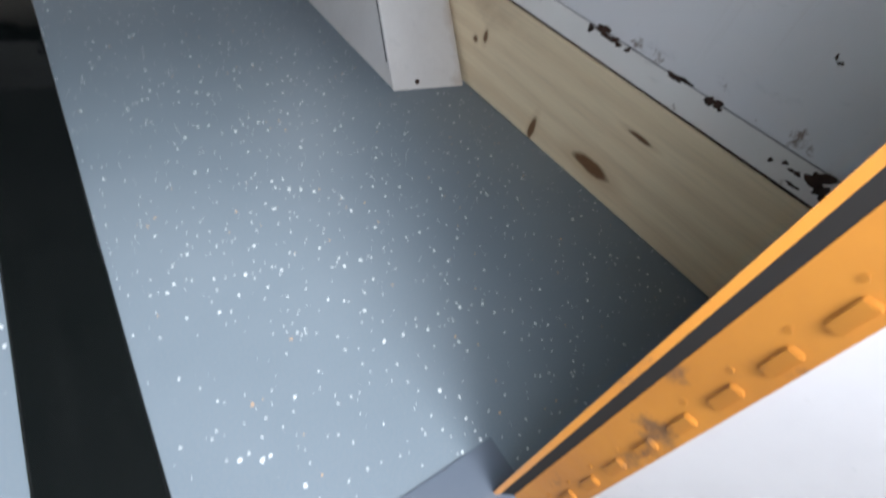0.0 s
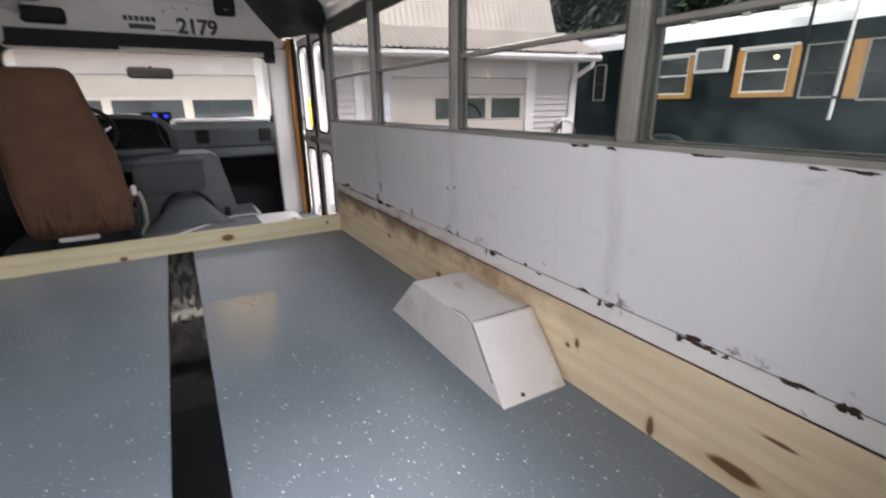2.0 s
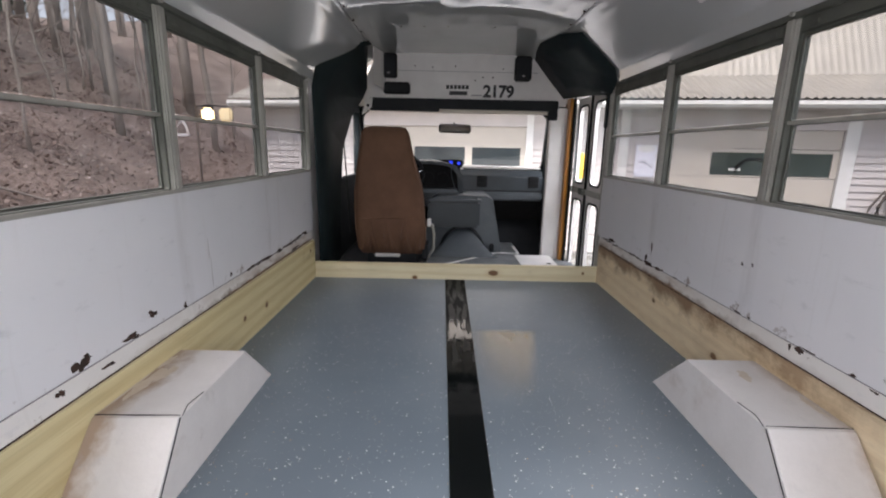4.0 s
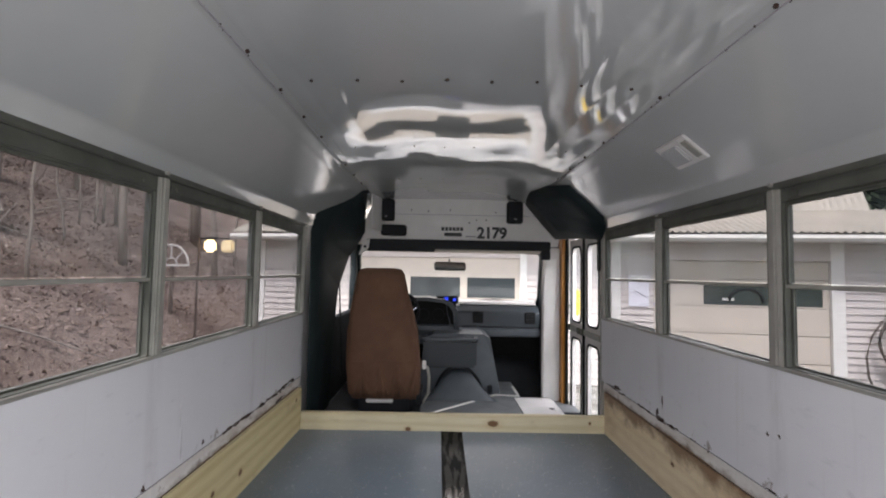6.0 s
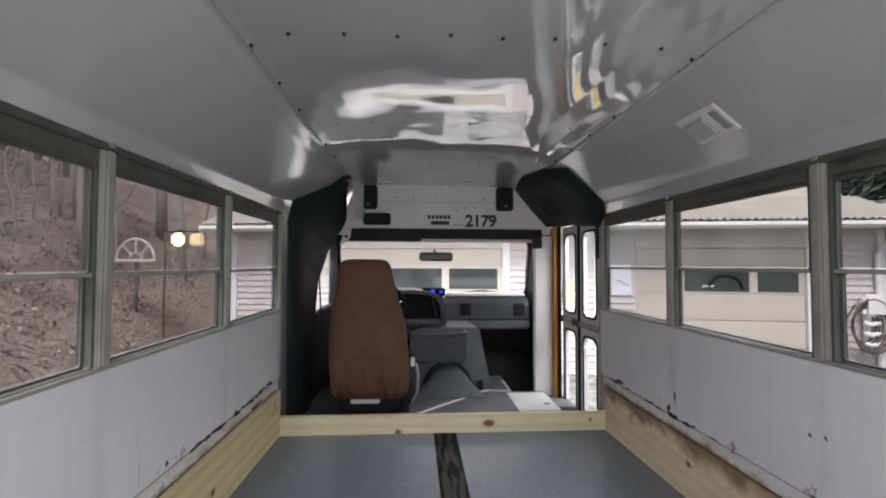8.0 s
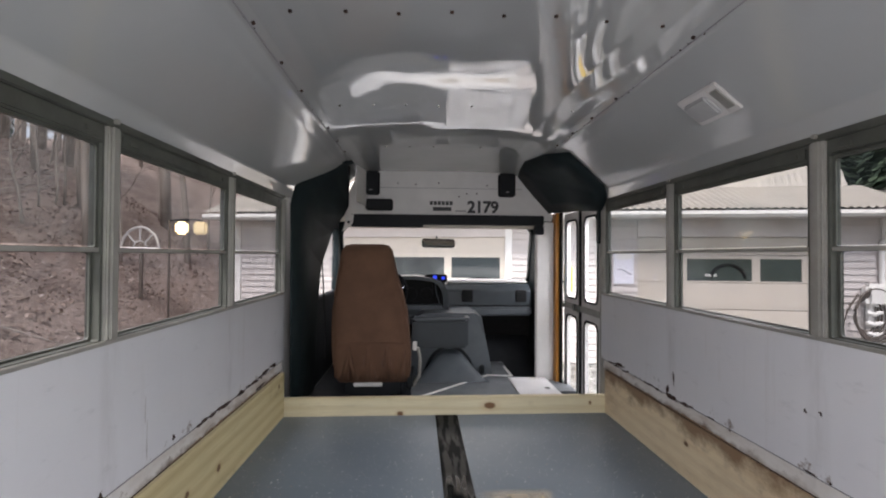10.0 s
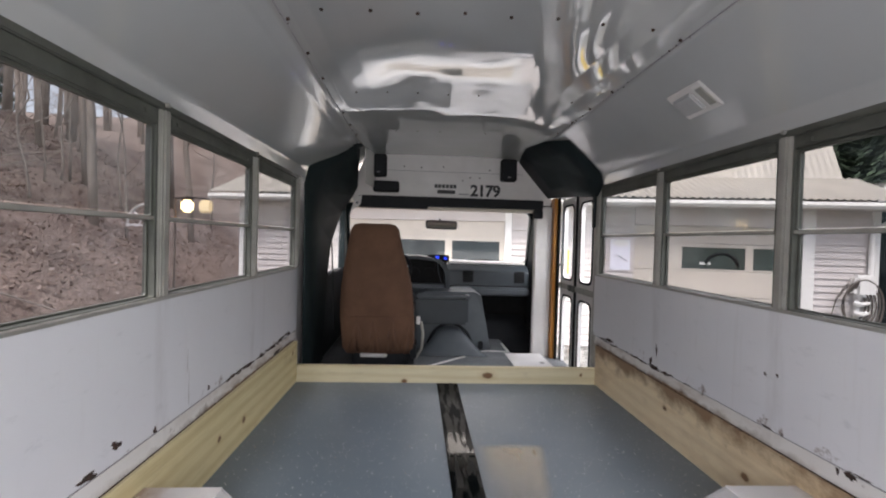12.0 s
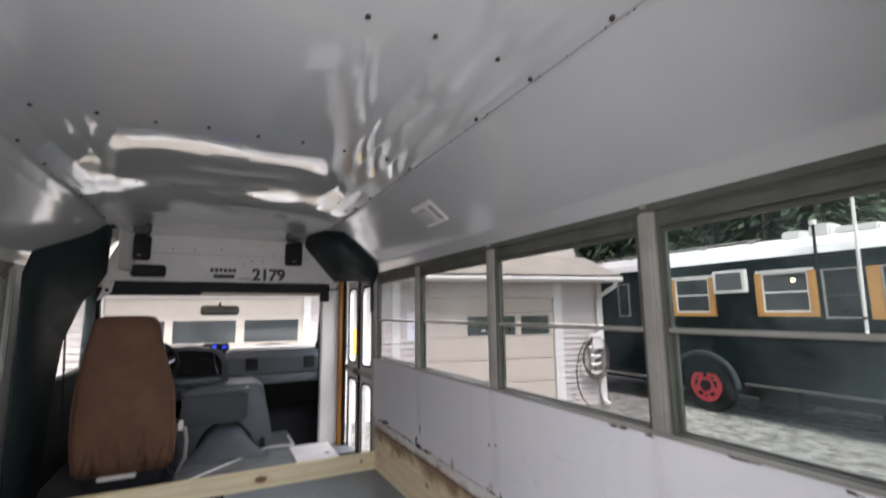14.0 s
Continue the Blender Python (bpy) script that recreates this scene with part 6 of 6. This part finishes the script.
# lantern and fanlight frame on the bank side
lan = thing("lantern", "lit warm glass lantern on a wooden post", "lamp", "yard lanterns")
LX, LY, LZ = -4.98, 9.6, 1.45
part("post", bbox(LX - 0.277, LX - 0.243, LY + 0.02, LY + 0.055, ground_z(LX - 0.26, LY) - 0.1, LZ + 0.16), M_HOSE, lan)
part("arm", tube(bmesh.new(), [(LX - 0.26, LY + 0.04, LZ + 0.14), (LX, LY, LZ + 0.17), (LX + 0.40, LY, LZ + 0.15)], 0.014), M_BLACK, lan)
part("cap", disc(bmesh.new(), (LX, LY, LZ + 0.135), (0, 0, 1), 0.11, 0.03, 12), M_BLACK, lan)
part("glass", bbox(LX - 0.10, LX + 0.10, LY - 0.10, LY + 0.10, LZ - 0.13, LZ + 0.12, bev=0.05), M_BULB, lan, "glowing warm lantern glass")
part("dim_glass", bbox(LX + 0.24, LX + 0.50, LY - 0.06, LY + 0.06, LZ - 0.14, LZ + 0.12, bev=0.04), M_BULB_DIM, lan, "faintly lit square lantern glass")
fan = thing("fanlight_frame", "weathered white half-round window frame standing on the bank", "window frame")
FX, FY, FZ = -5.78, 9.6, 1.03
part("sill", bbox(FX - 0.38, FX + 0.38, FY - 0.02, FY + 0.02, FZ - 0.025, FZ + 0.025), M_GRIME, fan)
part("arch", tube(bmesh.new(), [(FX + 0.36 * math.cos(a), FY, FZ + 0.42 * math.sin(a)) for a in [math.pi * k / 18 for k in range(19)]], 0.026, 6), M_GRIME, fan)
part("hub_arch", tube(bmesh.new(), [(FX + 0.13 * math.cos(a), FY, FZ + 0.15 * math.sin(a)) for a in [math.pi * k / 10 for k in range(11)]], 0.014, 6), M_GRIME, fan)
for a in (45, 90, 135):
    part("glazing_bar", tube(bmesh.new(), [(FX + 0.12 * math.cos(radians(a)), FY, FZ + 0.14 * math.sin(radians(a))), (FX + 0.35 * math.cos(radians(a)), FY, FZ + 0.41 * math.sin(radians(a)))], 0.016, 6), M_GRIME, fan)
part("prop", bbox(FX - 0.03, FX + 0.03, FY + 0.02, FY + 0.07, ground_z(FX, FY) - 0.05, FZ), M_HOSE, fan)

# the black bus beside the yard, its near end squared off and glazed
BX, BY = 8.3, 2.12
bus = thing("parked_bus", "black converted school bus with orange wooden window frames", "bus")
sec = [(0, -0.10), (0, 1.95), (0.05, 2.08), (0.2, 2.22), (0.5, 2.30), (1.2, 2.34), (1.9, 2.30), (2.2, 2.22), (2.35, 2.08), (2.4, 1.95), (2.4, -0.1)]
part("body", prism(bmesh.new(), [(BX + a, BY, z) for a, z in sec], (0, 7.5, 0)), M_BLKBUS, bus)
rows = [[(BX + a - 0.008 if a < 1.2 else BX + a + 0.008, y, z + 0.012) for a, z in sec[1:10]] for y in (BY, BY + 7.5)]
solid(part("roof", loft(bmesh.new(), rows), M_ROOFW, bus, "white-painted roof"), 0.01)
part("corner_post", bbox(BX - 0.02, BX + 0.05, BY - 0.03, BY - 0.001, -0.05, 1.95, bev=0.006), M_OAK, bus, "orange-stained wooden corner post")
for z in (0.16, 0.40, 0.60, 1.88):
    part("rub_rail", bbox(BX - 0.022, BX + 0.004, BY, BY + 7.5, z, z + 0.035, bev=0.008), M_BLKBUS, bus)
part("skirt", bbox(BX + 0.01, BX + 0.03, BY, 4.95, -0.19, -0.1), M_BLKBUS, bus)
part("skirt_rail", bbox(BX - 0.02, BX + 0.03, BY, 4.95, -0.235, -0.19, bev=0.006), M_ALU_D, bus)
part("skirt_rear", bbox(BX + 0.01, BX + 0.03, 6.3, BY + 7.5, -0.30, -0.1), M_BLKBUS, bus)
part("skirt_rail", bbox(BX - 0.02, BX + 0.03, 6.3, BY + 7.5, -0.35, -0.30, bev=0.006), M_ALU, bus)


def putb(u, v, d):
    return (BX + d, u, v)


def sash(par, y0, y1, z0, z1):
    part("pane", bbox(BX - 0.012, BX - 0.006, y0, y1, z0, z1), M_GLASS_D, par)
    part("sash_bar", bbox(BX - 0.026, BX - 0.013, y0 + 0.02, y1 - 0.02, 1.355, 1.385), M_TRIM, par)
    part("sash_frame", ring(bmesh.new(), rrect(y0, y1, z0, z1, 0.005, 2), rrect(y0 + 0.022, y1 - 0.022, z0 + 0.035, z1 - 0.03, 0.005, 2), putb, -0.03, -0.005), M_TRIM, par)


for y0, y1 in ((3.70, 4.595), (5.325, 6.23)):
    wd = part("window", bbox(BX - 0.045, BX, y0, y1, 0.97, 1.035), M_OAK, bus, "orange-stained wooden window frame")
    for a, b in ((y0, y0 + 0.105), (y1 - 0.105, y1)):
        part("jamb", bbox(BX - 0.045, BX, a, b, 1.036, 1.70, bev=0.004), M_OAK, wd)
    part("head", bbox(BX - 0.05, BX, y0 + 0.02, y1 - 0.02, 1.701, 1.745, bev=0.004), M_TRIM, wd, "white-painted window head")
    sash(wd, y0 + 0.106, y1 - 0.106, 1.036, 1.70)
    # one pane carries a small glowing disc as a warm spot
    if y0 < 4:
        part("warm_disc", disc(bmesh.new(), (BX - 0.016, y0 + 0.32, 1.56), (1, 0, 0), 0.032, 0.006, 12), M_BULB, wd, "small warm glowing disc on the pane")
part("orange_panel", bbox(BX - 0.04, BX, 2.925, 3.075, 0.93, 1.70, bev=0.004), M_OAK, bus, "orange-stained wooden panel")
for y0, y1, z0 in ((2.31, 2.92, 0.90), (3.16, 3.63, 0.94), (7.3, 7.62, 0.95)):
    wd = part("window", ring(bmesh.new(), rrect(y0, y1, z0, 1.70, 0.004, 2), rrect(y0 + 0.028, y1 - 0.028, z0 + 0.03, 1.68, 0.004, 2), putb, -0.022, 0.0), M_ALU, bus, "large dark window in a thin pale frame")
    part("pane", bbox(BX - 0.010, BX - 0.004, y0 + 0.028, y1 - 0.028, z0 + 0.03, 1.68), mat("blackish_glass", (0.006, 0.012, 0.014), (0.012, 0.02, 0.022), 3, 0.2), wd)
    part("sash_bar", bbox(BX - 0.016, BX - 0.011, y0 + 0.028, y1 - 0.028, 1.285, 1.295), M_ALU_D, wd)
# glazed near end: white frames with round-topped windows over a grey panel
part("end_panel", bbox(BX + 0.055, BX + 2.36, BY - 0.02, BY - 0.002, -0.05, 0.97), M_ALU, bus, "weathered grey end panel")
for k in range(4):
    x0 = BX + 0.08 + 0.57 * k
    wd = part("end_window", ring(bmesh.new(), rrect(x0, x0 + 0.56, 0.975, 1.92, 0.01, 6), rrect(x0 + 0.07, x0 + 0.49, 1.02, 1.84, 0.13, 6), lambda u, v, d: (u, BY - 0.03 + d, v), 0.0, 0.028), M_TRIM, bus, "white frame with a round-topped window")
    part("pane", bbox(x0 + 0.06, x0 + 0.50, BY - 0.012, BY - 0.006, 1.0, 1.86), M_GLASS_D, wd)
ac = thing("air_conditioner", "white window air conditioner in the side of the black bus", "air conditioner")
part("case", bbox(BX - 0.10, BX, 4.72, 5.30, 1.385, 1.80, bev=0.012), M_TRIM, ac)
part("grille", bbox(BX - 0.105, BX - 0.099, 4.78, 5.24, 1.44, 1.75), M_GREYPL, ac)
for k in range(7):
    part("fin", bbox(BX - 0.109, BX - 0.104, 4.78, 5.24, 1.455 + 0.042 * k, 1.461 + 0.042 * k), M_HUB, ac)
for y in (5.69,):
    wh = thing("wheel", "", "")
    wh.parent = bus
    soften(part("tyre", disc(bmesh.new(), (BX + 0.17, y, -0.33), (1, 0, 0), 0.49, 0.27, 32), M_BLACK, wh), 0.05)
    rm = bmesh.new()
    circ = [2 * math.pi * k / 32 for k in range(32)]
    ring(rm, [(0.30 * math.cos(a), 0.30 * math.sin(a)) for a in circ], [(0.10 * math.cos(a), 0.10 * math.sin(a)) for a in circ], lambda u, v, d, y=y: (BX + 0.03 + d + (0.05 if u * u + v * v < 0.05 else 0), y + u, -0.33 + v), -0.005, 0.03)
    part("rim", rm, M_RED, wh, "faded red wheel rim")
    part("dish", disc(bmesh.new(), (BX + 0.028, y, -0.33), (1, 0, 0), 0.30, 0.02, 32), M_RED, wh, "faded red wheel disc")
    part("hub", disc(bmesh.new(), (BX + 0.05, y, -0.33), (1, 0, 0), 0.10, 0.12, 16), M_BLACK, wh)
    for k in range(5):
        a = 2 * math.pi * k / 5 + 0.3
        part("hand_hole", disc(bmesh.new(), (BX + 0.018, y + 0.19 * math.cos(a), -0.33 + 0.19 * math.sin(a)), (1, 0, 0), 0.038, 0.012, 12), M_BLACK, wh)
    for k in range(8):
        a = 2 * math.pi * k / 8
        part("lug_nut", disc(bmesh.new(), (BX + 0.02, y + 0.2 * math.cos(a), -0.33 + 0.2 * math.sin(a)), (1, 0, 0), 0.022, 0.04, 6), M_BLACK, wh)
    part("wheel_arch", tube(bmesh.new(), [(BX - 0.03, y + 0.64 * math.cos(a), -0.31 + 0.60 * math.sin(a)) for a in [math.pi * k / 16 for k in range(17)]], 0.045, 8), M_HUB_D, wh, "dull grey-green fender lip")
part("undercarriage", bbox(BX + 0.25, BX + 2.2, BY + 0.2, BY + 7.3, -0.45, -0.11), M_BLACK, bus)
part("side_box", bbox(BX + 0.10, BX + 0.6, 4.2, 4.8, -0.55, -0.11), M_BLACK, bus)
part("axle", bbox(BX + 0.2, BX + 2.2, 3.0, 3.2, GZ + 0.02, -0.11), M_BLACK, bus)
rack = thing("roof_rack", "low pale rails and vents on the white bus roof", "roof rack")
part("rail", tube(bmesh.new(), [(BX + 0.3, 4.6, 2.34), (BX + 0.3, 9, 2.34)], 0.012, 6), M_ALU, rack)
for y in (4.7, 5.6, 6.5, 7.4, 8.3):
    part("rack_foot", bbox(BX + 0.27, BX + 0.33, y, y + 0.12, 2.25, 2.35, bev=0.01), M_ALU, rack)
for y0, y1, h in ((3.95, 4.25, 0.10), (3.55, 3.85, 0.16), (2.95, 3.5, 0.07)):
    part("roof_vent", bbox(BX + 0.25, BX + 0.7, y0, y1, 2.24, 2.30 + h, bev=0.03), M_TRIM, rack)
part("mast", tube(bmesh.new(), [(BX - 0.03, 3.66, 1.80), (BX - 0.03, 3.65, 2.42)], 0.022, 6), M_BLACK, rack)
part("vent_cap", disc(bmesh.new(), (BX - 0.03, 3.65, 2.45), (0, 0, 1), 0.05, 0.07, 12), M_TRIM, rack)
pole = thing("awning_pole", "thin pale pole fixed to the side of the black bus", "pole")
part("rod", tube(bmesh.new(), [(BX - 0.05, 3.155, 0.64), (BX - 0.05, 3.11, 2.85)], 0.024, 8), M_TRIM, pole)
part("clamp", bbox(BX - 0.08, BX - 0.02, 3.12, 3.18, 0.93, 0.97, bev=0.004), M_BLACK, pole)

for ob in (bus, ac, rack, pole):
    ob.location.z = -0.12

# white house beyond the lawn
house = thing("white_house", "white-sided house beyond a green lawn", "house")
hz = ground_z(26, 0) - 0.3
part("wall", bbox(26, 32, -8, 4.6, hz, hz + 5.2), M_TRIM, house)
part("roof", prism(bmesh.new(), [(25.6, -8.4, hz + 5.2), (32.4, -8.4, hz + 5.2), (29, -8.4, hz + 7.6)], (0, 13.4, 0)), M_ALU_D, house)
for y0, z0 in ((2.6, 0.6), (0.2, 0.6), (2.6, 3.0), (0.2, 3.0), (-3, 0.6), (-3, 3.0)):
    wd = part("window", ring(bmesh.new(), rrect(y0, y0 + 1.1, hz + z0, hz + z0 + 1.5, 0.02, 2), rrect(y0 + 0.14, y0 + 0.96, hz + z0 + 0.14, hz + z0 + 1.36, 0.02, 2), lambda u, v, d: (26 + d, u, v), -0.05, 0.0), M_WHITE, house)
    part("pane", bbox(25.97, 25.99, y0 + 0.1, y0 + 1.0, hz + z0 + 0.1, hz + z0 + 1.4), M_GLASS_D, wd)
    part("glazing_bar", bbox(25.955, 25.969, y0 + 0.14, y0 + 0.96, hz + z0 + 0.72, hz + z0 + 0.79), M_WHITE, wd)
# low green shrub by the end of the bus
random.seed(8)
shrub = thing("shrub", "low green shrub beside the end of the black bus", "plant")
verts, faces = [], []
for k in range(700):
    a, r, h = random.uniform(0, 6.28), random.random() ** 0.6, random.random()
    c = Vector((8.5 + 0.35 * r * math.cos(a), 1.55 + 0.35 * r * math.sin(a), ground_z(8.5, 1.55) + 1.30 * h * (1 - 0.6 * r * r)))
    s = random.uniform(0.03, 0.07)
    m_ = Euler((random.uniform(-1, 1), random.uniform(-1, 1), a)).to_matrix()
    i = len(verts)
    for u, v in ((-1, 0), (0, -0.4), (1, 0), (0, 0.4)):
        verts.append(c + m_ @ Vector((u * s, v * s, 0)))
    faces.append((i, i + 1, i + 2, i + 3))
me = bpy.data.meshes.new("leaves")
me.from_pydata(verts, [], faces)
me.materials.append(M_NEEDLE)
lv = new("leaves", me)
lv.parent = shrub
part("stem", tube(bmesh.new(), [(8.5, 1.55, ground_z(8.5, 1.55) - 0.05), (8.5, 1.55, ground_z(8.5, 1.55) + 0.9)], 0.02, 6), M_BARK, shrub)
